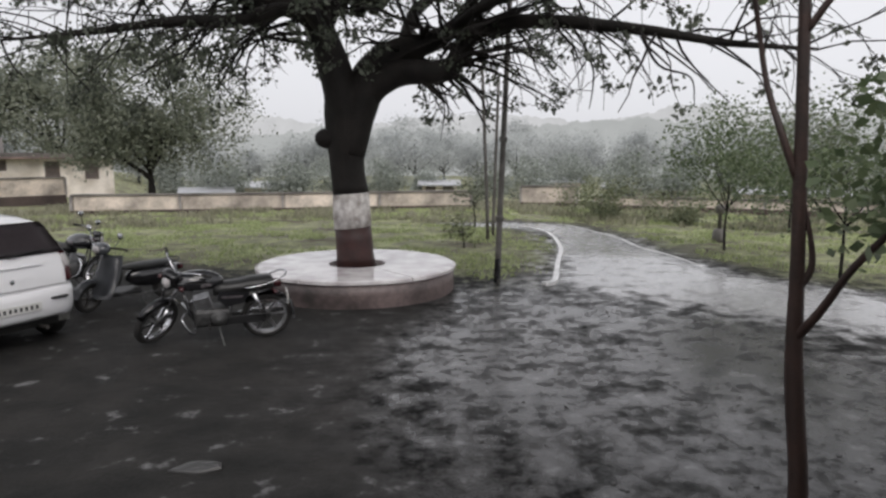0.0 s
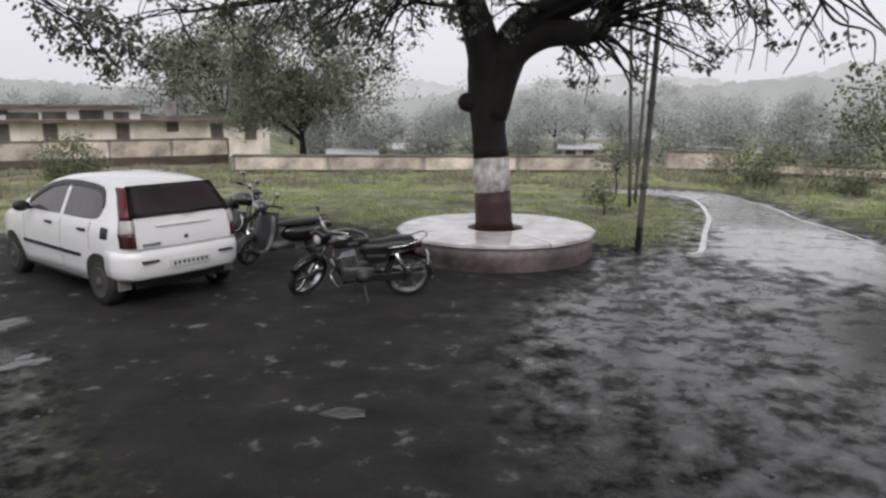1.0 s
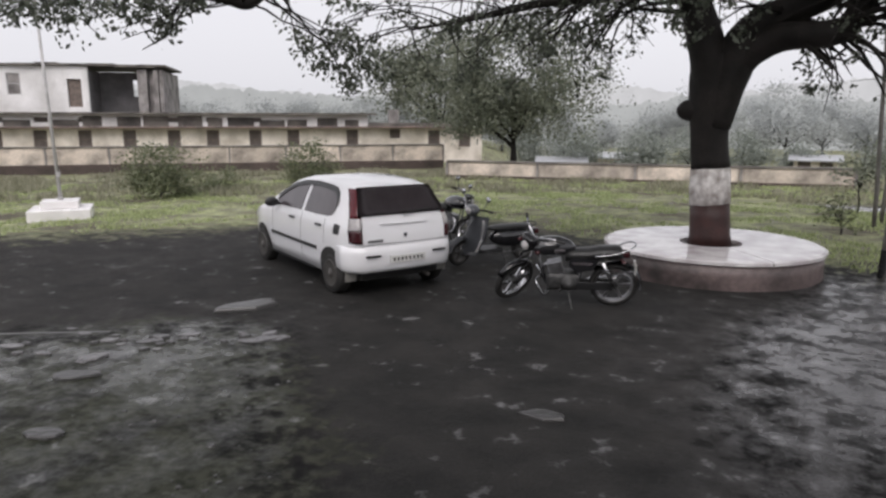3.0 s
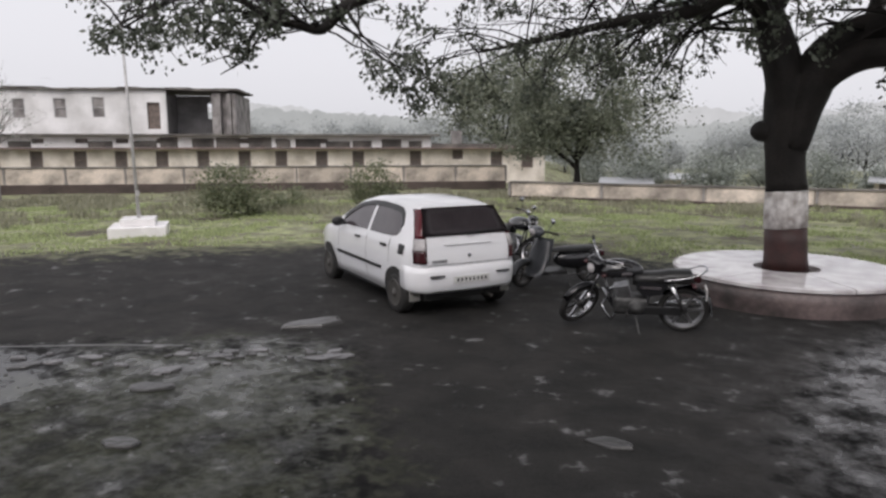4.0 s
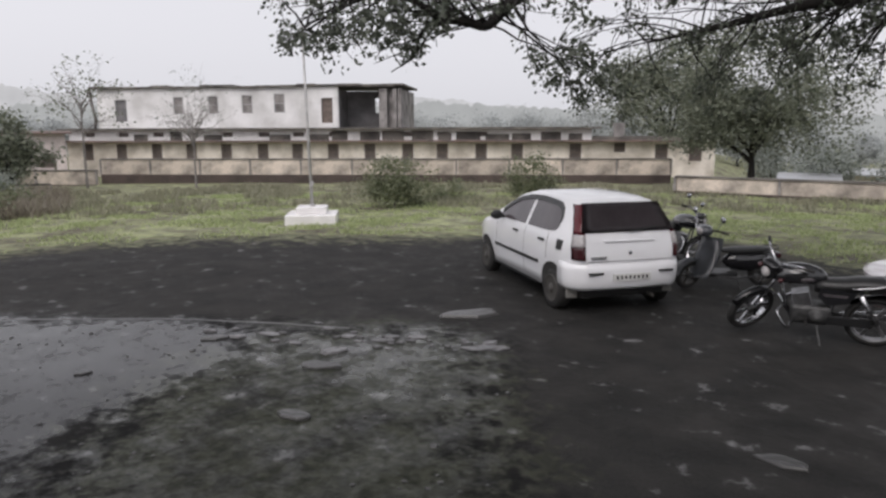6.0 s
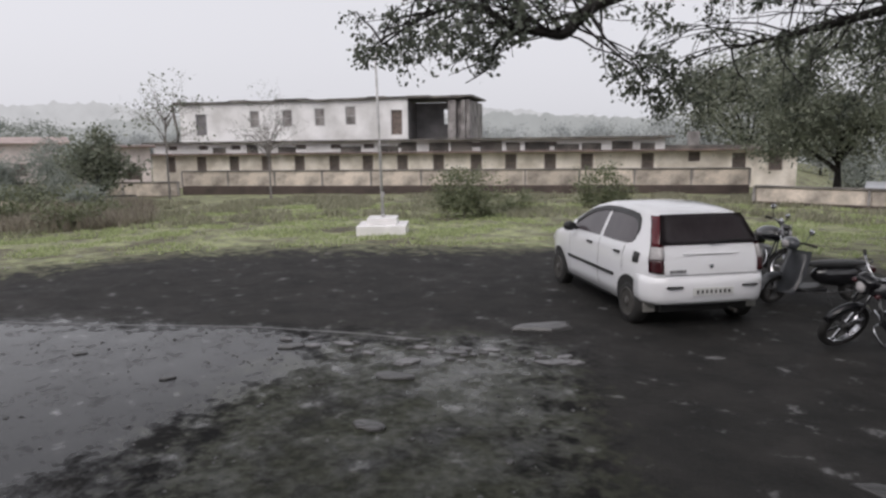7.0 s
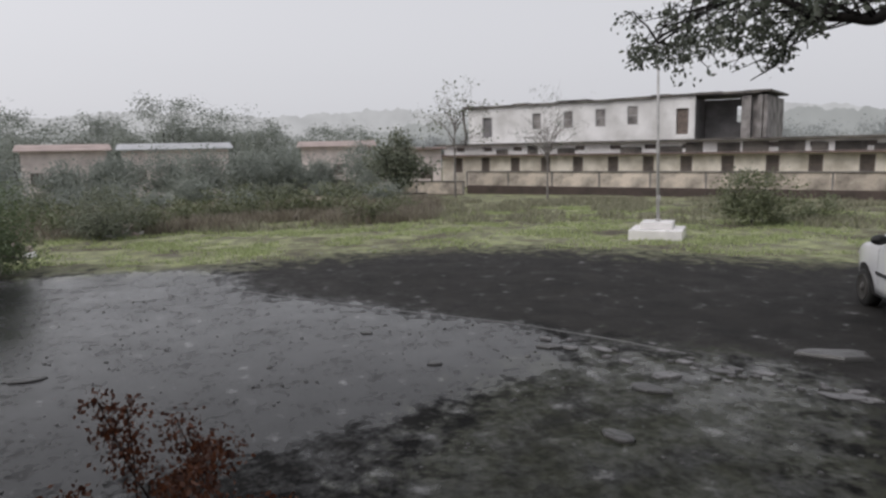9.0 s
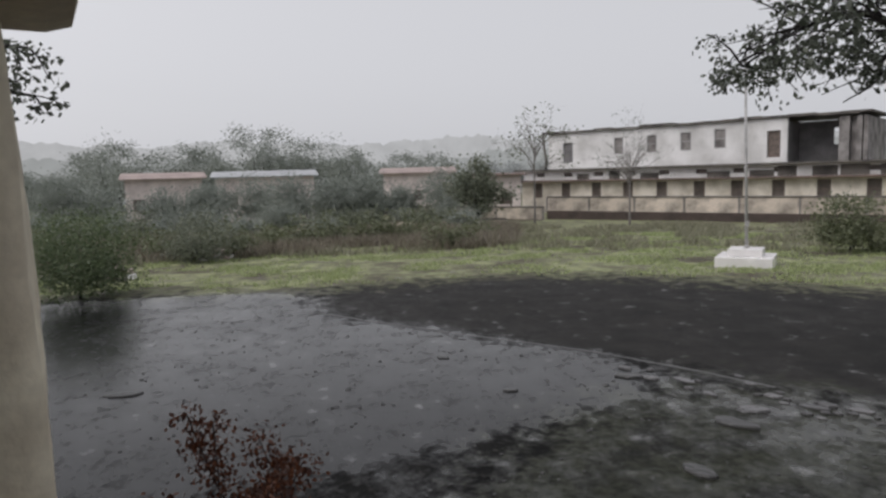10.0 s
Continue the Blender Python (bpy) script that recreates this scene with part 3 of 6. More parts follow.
def big_tree():
    rnd = random.Random(11)
    t = empty("rain_tree", Matrix.Identity(4))
    x, y = TREE.x, TREE.y
    bm = B()
    tube(bm, [(x + 0.03, y, 0.3), (x + 0.02, y, 0.55), (x + 0.01, y, 0.8), (x - 0.01, y, 1.03)], [0.35, 0.315, 0.30, 0.295], 20, 0.10)
    part("painted_trunk_foot", bm, "bark_red", t, "trunk foot painted red oxide", True)
    bm = B()
    tube(bm, [(x - 0.01, y, 1.03), (x - 0.03, y, 1.25), (x - 0.04, y, 1.60)], [0.303, 0.30, 0.296], 20, 0.10)
    part("white_band", bm, "bark_white", t, "whitewashed band round the trunk", True)
    bm = B()
    D = 11.5
    fork = polar(7.2, 5.2, D)
    tube(bm, smooth_line([(x - 0.04, y, 1.60), (x - 0.08, y, 2.1), (x - 0.1, y, 2.7), (x - 0.1, y, 3.1), fork], 4), [0.292, 0.285, 0.285, 0.285, 0.29, 0.30, 0.31, 0.32, 0.33, 0.335, 0.34, 0.345, 0.345, 0.33, 0.30, 0.26, 0.20], 20, 0.16)
    ellipsoid(bm, (x - 0.40, y - 0.05, 2.50), (0.21, 0.18, 0.17), 14)
    part("trunk", bm, "bark", t, "dark wet trunk with a sawn knob", True)
    limbs = [
        # limb to the left that divides again
        ([polar(7.75, -0.5, D), polar(8.15, 3.2, D), polar(8.75, 6.5, D), polar(9.6, 8.9, D), polar(10.8, 10.4, D - 0.2), polar(13.5, 11.2, D - 0.5), polar(17, 11.6, D - 0.9), polar(22, 13.5, D - 1.2), polar(28, 15, D - 1.5)], 0.33),
        ([polar(9.6, 8.9, D), polar(9.2, 11, D + 0.3), polar(8.5, 14, D + 0.7), polar(7.5, 19, D + 1)], 0.22),
        # limb to the right
        ([polar(7.6, -0.5, D), polar(6.9, 3.2, D), polar(5.5, 6.2, D), polar(3.4, 7.7, D), polar(1.0, 8.5, D - 0.1), polar(-0.9, 9.6, D - 0.3), polar(-2.6, 12, D - 0.4), polar(-5, 17, D - 0.6)], 0.35),
        ([polar(6.4, 3.6, D), polar(5.2, 5.2, D - 0.1), polar(3.4, 6.1, D - 0.2), polar(1.0, 6.1, D - 0.4), polar(-0.8, 6.6, D - 0.5), polar(-2.2, 9.0, D - 0.7), polar(-5, 9.9, D - 1), polar(-9, 9.9, D - 1.4), polar(-15.5, 9.1, D - 2), polar(-22, 7.8, D - 2.4), polar(-28, 7.0, D - 2.6)], 0.25),
        # long low limb to the left, which shows against the sky
        ([polar(10.8, 10.4, D - 0.2), polar(13.0, 10.6, D - 1.0), polar(16.5, 9.6, D - 1.6), polar(21, 9.3, D - 2.1), polar(26.6, 8.2, D - 2.5), polar(32, 7.2, D - 2.6)], 0.13),
        ([polar(17, 11.6, D - 0.9), polar(25, 13, D - 2.0), polar(33, 13.5, D - 2.8), polar(40.6, 11.6, D - 3.2), polar(43, 10.6, D - 3.3), polar(44.8, 8.9, D - 3.3), polar(46.6, 9.1, D - 3.4), polar(49.2, 9.6, D - 3.4), polar(52, 11.2, D - 3.4), polar(56, 10.4, D - 3.4), polar(59.5, 8.3, D - 3.5)], 0.11),
        # limbs towards the house and away
        ([polar(9.6, 8.9, D), polar(12, 13, D - 1.5), polar(15, 18, D - 3), polar(18, 26, D - 4.5)], 0.16),
        ([polar(3.4, 7.9, D), polar(2, 11, D + 1), polar(-1, 13, D + 2.5), polar(-4, 14, D + 4)], 0.15),
        ([polar(8.8, 8, D), polar(12, 10.5, D + 1.5), polar(17, 11.5, D + 3), polar(22, 11.5, D + 4)], 0.15),
        ([polar(-0.9, 9.6, D - 0.3), polar(-5, 12, D - 1.5), polar(-12, 14, D - 2.5), polar(-20, 14, D - 3)], 0.12),
    ]
    tips = []
    tb = B()
    for pts, r in limbs:
        bm = B()
        line = smooth_line(pts, 5)
        n = len(line)
        tube(bm, line, [max(0.012, r * min(1.0, 0.72 + 0.05 * i) * (1 - 0.95 * (i / n) ** 1.15)) for i in range(n)], 12, 0.18)
        part("limb", bm, "bark", t, smooth=True)
        start = 0.32
        for i in range(int(n * start), n):
            for _ in range(2 if rnd.random() < 0.45 or line[i].x < -4.2 else 1):
                d = (line[min(i + 1, n - 1)] - line[i - 1]).normalized()
                had = len(tips)
                for attempt in range(4):
                    if len(tips) > had:
                        break
                    nd = d + Vector((rnd.gauss(0, 0.9), rnd.gauss(0, 0.9), rnd.gauss(0.25 * attempt, 0.75)))
                    grow(tb, rnd, line[i], nd, rnd.uniform(0.8, 2.1), max(0.014, 0.25 * r * (1 - 0.8 * i / n)), 1, tips, 0.4, 0.2, 4, (2, 4), hangs_too_low)
    # a thin bent twig under the right limb, bare loops hanging in the sky
    for pts in ([polar(4.2, 5.6, D), polar(2.9, 5.5, D - 0.2), polar(0.8, 5.3, D - 0.3), polar(-0.1, 3.4, D - 0.3), polar(0.2, 0.6, D - 0.3)],
                [polar(49, 9.4, 8.1), polar(50.4, 8, 8.1), polar(50.8, 6.5, 8.1), polar(52.8, 5.2, 8.1)],
                [polar(-15.4, 9.1, 9.5), polar(-17, 6.4, 9.4), polar(-19.4, 5.4, 9.4), polar(-19.8, 3.2, 9.4)]):
        ln = smooth_line(pts, 5)
        tube(tb, ln, [0.022 - 0.017 * k / len(ln) for k in range(len(ln))], 6)
        tips.append(Vector(pts[-1]))
    part("twig_work", tb, "bark", t, "thin dark drooping twigs")
    verts, faces = [], []
    for c in tips:
        if hangs_too_low(c) or rnd.random() < (0.78 if c.x > -0.2 else (0.54 if c.x > -3.4 else 0.38)):
            continue
        leaf_clump(verts, faces, c, rnd.uniform(0.09, 0.17), rnd.randint(12, 26), rnd, 0.066 if c.x > -3.4 else 0.055, 0.9)
    # the high part of the crown, over the trunk and out to all sides: unseen, added to keep sky light off the yard
    up = B()
    for i in range(9):
        a = i * 0.7
        tops = []
        line = smooth_line([(x + 0.4 * math.cos(a), y + 0.4 * math.sin(a), 4.6), (x + 1.8 * math.cos(a), y + 1.8 * math.sin(a), 6.0), (x + 4.2 * math.cos(a + 0.2), y + 4.2 * math.sin(a + 0.2), 7.0)], 4)
        tube(up, line, [0.14 - 0.011 * k for k in range(len(line))], 8, 0.15)
    part("upper_limb_work", up, "bark", t, smooth=True)
    for _ in range(1500):
        a, r = rnd.uniform(0, 6.283), 6.6 * math.sqrt(rnd.random())
        c = Vector((x + r * math.cos(a), y + r * math.sin(a), 6.4 + 1.9 * (1 - (r / 6.6) ** 2) + rnd.gauss(0, 0.45)))
        if math.degrees(math.atan2(c.z - 2.34, math.hypot(c.x, c.y))) < 17.5:
            continue
        leaf_clump(verts, faces, c, rnd.uniform(0.4, 0.8), 16, rnd, 0.15)
    print("crown", len(tips), len(faces))
    raw("crown", [tuple(v) for v in verts], faces, "leaf", t)
    return tagged(t, "large spreading rain tree with dark wet bark and feathery drooping foliage", "tree")


big_tree()


# ---- buildings and walls; each is set out along its front, u to the right, v away ----
def facing(az, dist):
    """A frame whose x runs to the right along a front that stands dist away in the direction az, and whose y points away."""
    a = radians(az)
    return Matrix.Translation((-math.sin(a) * dist, math.cos(a) * dist, 0)) @ Matrix.Rotation(a, 4, "Z")


def boundary_wall(name, label, m, u0, u1, top, base, panel, plinth=0.38, step=0.0, thick=0.25):
    """A plastered wall in panels between piers, with a coping and a dark plinth."""
    w = empty(name, m)
    n = max(1, round(abs(u1 - u0) / panel))
    L = (u1 - u0) / n
    body = B()
    box(body, u0, u1, 0.02, thick, base - 0.6, top - 0.07)
    part("wall_core", body, "cream_wall", w)
    pb = B()
    box(pb, u0, u1, -0.05, 0.02, base - 0.6, base + plinth, 0.015)
    part("plinth", pb, "plinth", w, "dark red-brown damp plinth")
    panel_bm, pier_bm, cope_bm = B(), B(), B()
    box(panel_bm, 0.13, L - 0.13, -0.012, 0.02, base + plinth, top - 0.07, 0.006)
    box(pier_bm, -0.055, 0.055, -0.035, 0.02, base + plinth, top - 0.03, 0.012)
    box(cope_bm, 0.015, L - 0.015, -0.06, thick + 0.05, top - 0.07, top + 0.02, 0.015)
    first = {}
    for i in range(n + 1):
        for nm, bmx, mt in (("panel", panel_bm, "cream_wall"), ("pier", pier_bm, "ruin_stain"), ("coping", cope_bm, "parapet")):
            if nm != "pier" and i == n:
                continue
            if nm not in first:
                first[nm] = part(nm, bmx, mt, w)
                ob = first[nm]
            else:
                ob = new(nm, first[nm].data)
                ob.parent = w
            ob.location = (u0 + i * L, 0, step * i)
    return tagged(w, label, "wall", kind="structure")


boundary_wall("wall_north", "stained cream boundary wall with dark plinth, below the long building", facing(43, 43.0), -25.4, 10.9, 0.75, -0.95, 3.3, 0.70)
boundary_wall("wall_west", "low stained boundary wall at the weedy end of the yard", facing(48, 43.6), -32.5, -21.2, 0.10, -1.15, 4.2, 0.35)
boundary_wall("wall_far_west", "low boundary wall half hidden by scrub", facing(75, 43.5), -16, -1.5, -0.35, -1.35, 3.4, 0.3)
boundary_wall("wall_east", "low stained boundary wall behind the lawn and the tree", facing(12, 32.0), -9.5, 8.2, 0.36, -0.66, 4.4, 0.34)
boundary_wall("wall_corner", "stained boundary wall beside the road bend", facing(-6, 36.0), 0.3, 3.2, 0.46, -0.7, 2.9, 0.3)
boundary_wall("wall_road", "dark low wall behind roadside scrub", facing(-22, 33.0), -5.6, 13.0, 0.15, -0.75, 3.6, 0.5)


def slab_roof(bm, x0, x1, y0, y1, z, th):
    box(bm, x0, x1, y0, y1, z, z + th, 0.02)


def window_unit(parent, u, z0, z1, w, glass="window_dark", frame_mat="wood_dark", v=0.0):
    """A recessed window with its frame, a mullion and a sill."""
    f = B()
    t = 0.07
    box(f, u - w / 2, u - w / 2 + t, v - 0.02, v + 0.10, z0, z1)
    box(f, u + w / 2 - t, u + w / 2, v - 0.02, v + 0.10, z0, z1)
    box(f, u - w / 2 + t, u + w / 2 - t, v - 0.02, v + 0.10, z1 - t, z1)
    box(f, u - w / 2 + t, u + w / 2 - t, v - 0.02, v + 0.10, z0, z0 + t)
    box(f, u - w / 2 + t, u + w / 2 - t, v, v + 0.08, (z0 + z1) / 2 - 0.03, (z0 + z1) / 2 + 0.03)
    win = part("window", f, frame_mat, parent, "dark weathered wooden window")
    p = B()
    box(p, u - w / 2 + t, u + w / 2 - t, v + 0.06, v + 0.075, z0 + t, z1 - t)
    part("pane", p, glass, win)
    return win


def front_with_openings(bm, u0, u1, z0, z1, holes, v0, v1):
    """A wall front from u0 to u1 that leaves the holes (u, z0, z1, width) open through its thickness."""
    cuts = sorted(holes)
    x = u0
    for u, a, b, w in cuts:
        box(bm, x, u - w / 2, v0, v1, z0, z1)
        box(bm, u - w / 2, u + w / 2, v0, v1, z0, a)
        box(bm, u - w / 2, u + w / 2, v0, v1, b, z1)
        x = u + w / 2
    box(bm, x, u1, v0, v1, z0, z1)
    bmesh.ops.remove_doubles(bm, verts=bm.verts[:], dist=0.001)


def long_building():
    b = empty("long_building", facing(40, 52.0))
    rnd = random.Random(5)
    us = [-35.4, -32.5, -29.5, -26.6, -23.7, -20.7, -17.9, -15.05, -12.15, -9.2, -6.55, -3.6, -0.9, 3.4]
    holes = [(u, 0.22, 1.54, 0.86) for u in us] + [(6.6, 0.9, 1.6, 0.8), (9.6, 0.35, 1.5, 0.9), (12.0, 0.25, 1.55, 0.9)]
    bm = B()
    front_with_openings(bm, -37.2, 13.4, -1.5, 1.66, holes, 0.0, 0.3)
    box(bm, -37.2, -36.9, 0.3, 9, -1.5, 1.66)
    box(bm, 13.1, 13.4, 0.3, 9, -1.5, 1.66)
    box(bm, -37.2, 13.4, 8.7, 9, -1.5, 1.66)
    part("wall", bm, "cream", b, "patchy cream plaster wall")
    for u, a, z, w in holes:
        window_unit(b, u, a, z, w, v=0.03)
    bm = B()
    slab_roof(bm, -37.9, 13.9, -0.75, 0.4, 1.66, 0.13)
    part("sunshade", bm, "rust", b, "rust-stained projecting concrete sunshade")
    # upper strip of wall with low openings, then the main eave
    ups = [(u, 2.08, 2.42, 0.9) for u in us[:12]]
    bm = B()
    front_with_openings(bm, -37.2, 4.6, 1.79, 2.62, ups, 0.35, 0.6)
    box(bm, -37.2, -36.95, 0.6, 9, 1.79, 2.62)
    box(bm, 4.35, 4.6, 0.6, 9, 1.79, 2.62)
    part("clerestory_wall", bm, "ruin_white", b, "stained plaster strip under the eave")
    for u, a, z, w in ups:
        p = B()
        box(p, u - w / 2, u + w / 2, 0.52, 0.55, a, z)
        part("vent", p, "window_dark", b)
    for u in (-12.2, -10.4, -8.1, -6.4, -4.6, -2.4, -0.6, 1.6, 3.4, -14.6, -16.3, -19.4, -24.9, -28, -31):
        p = B()
        w = rnd.uniform(1.0, 1.9)
        box(p, u - w / 2, u + w / 2, 0.335, 0.349, 1.80, rnd.uniform(2.2, 2.55))
        part("stain_patch", p, "parapet", b, "black mould patch on the plaster")
    bm = B()
    slab_roof(bm, -37.9, 5.2, -0.25, 9.3, 2.62, 0.14)
    part("roof", bm, "parapet", b, "dark weathered flat concrete roof edge")
    bm = B()
    slab_roof(bm, 4.6, 13.9, 0.4, 9.3, 1.9, 0.14)
    box(bm, 4.6, 13.6, 0.2, 0.4, 1.79, 1.98)
    part("low_roof", bm, "parapet", b)
    bm = B()
    box(bm, 6.4, 7.2, 2.0, 2.8, 2.04, 3.05, 0.03)
    part("chimney", bm, "ruin_stain", b, "short grey roof stub")
    return tagged(b, "long single-storey cream building with blackened eaves and a row of windows", "building")


long_building()


def ruined_block():
    b = empty("ruined_block", facing(40, 58.0))
    holes = [(-36.0, 3.4, 5.3, 1.1), (-30.6, 4.0, 5.5, 0.95), (-27.4, 4.0, 5.55, 0.95), (-24.3, 4.05, 5.6, 0.95), (-21.4, 4.1, 5.7, 0.95)]
    bm = B()
    front_with_openings(bm, -38.2, -18.2, 2.3, 6.25, holes, 0, 0.3)
    box(bm, -38.2, -37.9, 0.3, 7, 2.3, 6.2)
    box(bm, -38.2, -16.3, 6.7, 7, 2.3, 6.2)
    part("wall", bm, "ruin_white", b, "peeling whitewashed wall")
    for u, a, z, w in holes:
        if u > -34:
            window_unit(b, u, a, z, w, glass="ruin_stain", frame_mat="shutter_grey", v=0.06)
        else:
            p = B()
            box(p, u - w / 2, u + w / 2, 0.22, 0.25, a, z)
            part("doorway", p, "ruin_dark", b)
    # open, roofless-looking room at the right end with a door and a far window
    bm = B()
    front_with_openings(bm, -18.2, -16.2, 2.3, 6.25, [(-17.2, 3.2, 5.3, 1.0)], -0.02, 0.28)
    part("door_bay", bm, "ruin_white", b)
    bm = B()
    box(bm, -17.7, -16.7, 0.2, 0.24, 3.2, 5.3)
    part("door", bm, "wood_dark", b, "dark brown door")
    bm = B()
    front_with_openings(bm, -16.2, -12.4, 2.3, 6.0, [(-13.4, 4.1, 5.4, 0.6)], 3.2, 3.4)
    box(bm, -16.4, -16.2, 0.28, 3.2, 2.3, 6.0)
    part("inner_wall", bm, "ruin_dark", b, "dark grey inner wall of the open room")
    bm = B()
    for u, w in ((-12.3, 0.7), (-11.3, 0.35), (-10.9, 0.3)):
        box(bm, u - w / 2, u + w / 2, -0.05, 0.4, 2.3, 6.05, 0.04)
    box(bm, -11.9, -10.8, 0.4, 7, 2.3, 6.0)
    part("end_pier", bm, "ruin_stain", b, "rain-streaked grey end piers")
    bm = B()
    # uneven roof slab with a broken edge
    rnd = random.Random(3)
    x = -38.7
    while x < -10.6:
        w = rnd.uniform(0.7, 2.2)
        z = 6.22 + rnd.uniform(-0.04, 0.05)
        bm = B()
        box(bm, x, min(x + w, -10.5), -0.35 + rnd.uniform(-0.05, 0.12), 7.3, z, z + rnd.uniform(0.15, 0.24), 0.02)
        x += w
        part("roof_slab", bm, "parapet", b, "blackened broken roof slab")
    bm = B()
    tube(bm, [(-38.5, -0.15, 2.6), (-38.35, -0.15, 3.6), (-38.6, -0.15, 4.8), (-38.7, -0.2, 6.2)], 0.12, 7)
    part("drainpipe", bm, "parapet", b)
    return tagged(b, "derelict white upper storey with peeling plaster and a broken roof edge", "building")


ruined_block()


def small_house(name, label, m, w, d, h, base, roof="tin", wall="cream", wins=2, rise=0.5):
    """A plain shed or quarter with a low gabled roof and openings."""
    b = empty(name, m)
    holes = [(-w / 2 + w * (i + 0.5) / wins, base + 0.9, base + 1.9, 0.9) for i in range(wins)]
    bm = B()
    front_with_openings(bm, -w / 2, w / 2, base - 0.5, base + h, holes, 0, 0.25)
    box(bm, -w / 2, -w / 2 + 0.25, 0.25, d, base - 0.5, base + h)
    box(bm, w / 2 - 0.25, w / 2, 0.25, d, base - 0.5, base + h)
    box(bm, -w / 2, w / 2, d - 0.25, d, base - 0.5, base + h - 0.01)
    part("wall", bm, wall, b)
    for u, a, z, ww in holes:
        window_unit(b, u, a, z, ww, v=0.08)
    bm = B()
    y0, y1, z0 = -0.5, d + 0.5, base + h
    vs = [(-w / 2 - 0.4, y0, z0), (w / 2 + 0.4, y0, z0), (w / 2 + 0.4, d / 2, z0 + rise), (-w / 2 - 0.4, d / 2, z0 + rise), (-w / 2 - 0.4, y1, z0), (w / 2 + 0.4, y1, z0)]
    top = [bm.verts.new((a, c, e + 0.1)) for a, c, e in vs]
    bot = [bm.verts.new(v) for v in vs]
    for f in ((0, 1, 2, 3), (3, 2, 5, 4)):
        bm.faces.new([top[i] for i in f])
        bm.faces.new([bot[i] for i in f[::-1]])
    for i, j in ((0, 1), (1, 2), (2, 5), (5, 4), (4, 3), (3, 0)):
        bm.faces.new((top[j], top[i], bot[i], bot[j]))
    part("roof", bm, roof, b)
    return tagged(b, label, "house")


# quarters beyond the scrub, and sheds beyond the east wall
for az, dist, w, lab, rf in ((104.2, 62, 6, "distant cream quarters with a faded red roof behind scrub", "tile_red"), (96.6, 63, 8.5, "distant pale quarters with a flat tin roof among trees", "tin"), (84.2, 66, 6.6, "distant cream quarters with a pinkish roof behind scrub", "tile_red")):
    small_house("quarters", lab, facing(az, dist), w, 6, 3.5, -0.75, rf, "pink_wash", 3)
for az, dist, w, h in ((19.0, 50, 3.0, 1.9), (15.5, 56, 4.5, 2.0), (0.3, 60, 3, 1.9), (-9.5, 62, 4, 2.1), (-16.5, 54, 6, 2.1), (-27, 50, 6, 2.1)):
    small_house("tin_shed", "low distant shed with a pale wet tin roof", facing(az, dist), w, 5, h, -2.7, "tin", "cream", 2, 0.3)


small_house("outhouse", "low pink-washed outhouse beside the end of the long building", facing(78.0, 57.0), 4.6, 4, 3.3, -0.95, "rust", "pink_wash", 2, 0.12)


# ---- poles, flag mast ----
def steel_pole(base, top, r0, r1, label, bands=True):
    p = empty("steel_pole", Matrix.Translation(base))
    d = Vector(top) - Vector(base)
    bm = B()
    n = 8
    tube(bm, [(0, 0, -0.3)] + [d * (i / n) for i in range(1, n + 1)], [r0] + [r0 + (r1 - r0) * i / n for i in range(1, n + 1)], 12)
    part("shaft", bm, "pole", p, smooth=True)
    if bands:
        for k in (0.22, 0.48, 0.74):
            c = d * k
            bm = B()
            lathe(bm, [(r0 * 1.0, -0.05), (r0 * 1.25, -0.03), (r0 * 1.25, 0.03), (r0 * 1.0, 0.05)], 12, Matrix.Translation(c))
            part("collar", bm, "pole", p)
        bm = B()
        tube(bm, [(0, 0, -0.02), d * 0.085], [r0 * 1.04, r0 * 1.03], 12)
        part("black_foot", bm, "bike_paint", p, "black painted foot")
    return tagged(p, label, "pole", group="poles by the road")


steel_pole((0.95, 11.85, 0), (1.12, 11.85, 5.2), 0.056, 0.042, "grey steel pole with a black foot at the road edge")
steel_pole((1.22, 18.3, -0.1), (0.95, 18.4, 6.1), 0.05, 0.04, "thin dark steel pole standing in the grass", False)
steel_pole((1.42, 19.4, -0.12), (1.55, 19.5, 4.4), 0.05, 0.04, "short thin steel pole in the grass", False)


def flag_mast():
    t = empty("flag_mast", Matrix.Translation((-16.7, 10.25, ground_z(-16.7, 10.25) - 0.01)) @ Matrix.Rotation(radians(52), 4, "Z") @ Matrix.Scale(1.05, 4))
    bm = B()
    box(bm, -0.66, 0.66, -0.66, 0.66, -0.2, 0.27, 0.02)
    part("base_step", bm, "white_paint", t, "whitewashed square step")
    bm = B()
    box(bm, -0.40, 0.40, -0.40, 0.40, 0.27, 0.45, 0.02)
    part("upper_step", bm, "white_paint", t, "whitewashed square step")
    bm = B()
    tube(bm, [(0, 0, 0.45), (-0.05, 0, 2.5), (-0.11, 0, 5.2)], [0.042, 0.036, 0.028], 10)
    part("mast", bm, "pole_white", t, "slim off-white steel mast", True)
    bm = B()
    lathe(bm, [(0.07, 0.45), (0.07, 0.50), (0.04, 0.52)], 10)
    part("collar", bm, "pole_white", t)
    bm = B()
    box(bm, -0.04, 0.05, -0.07, 0.07, 1.0, 1.12, 0.01)
    part("cleat", bm, "pole_white", t)
    return tagged(t, "off-white flag mast on a stepped whitewashed base", "flag mast")


flag_mast()


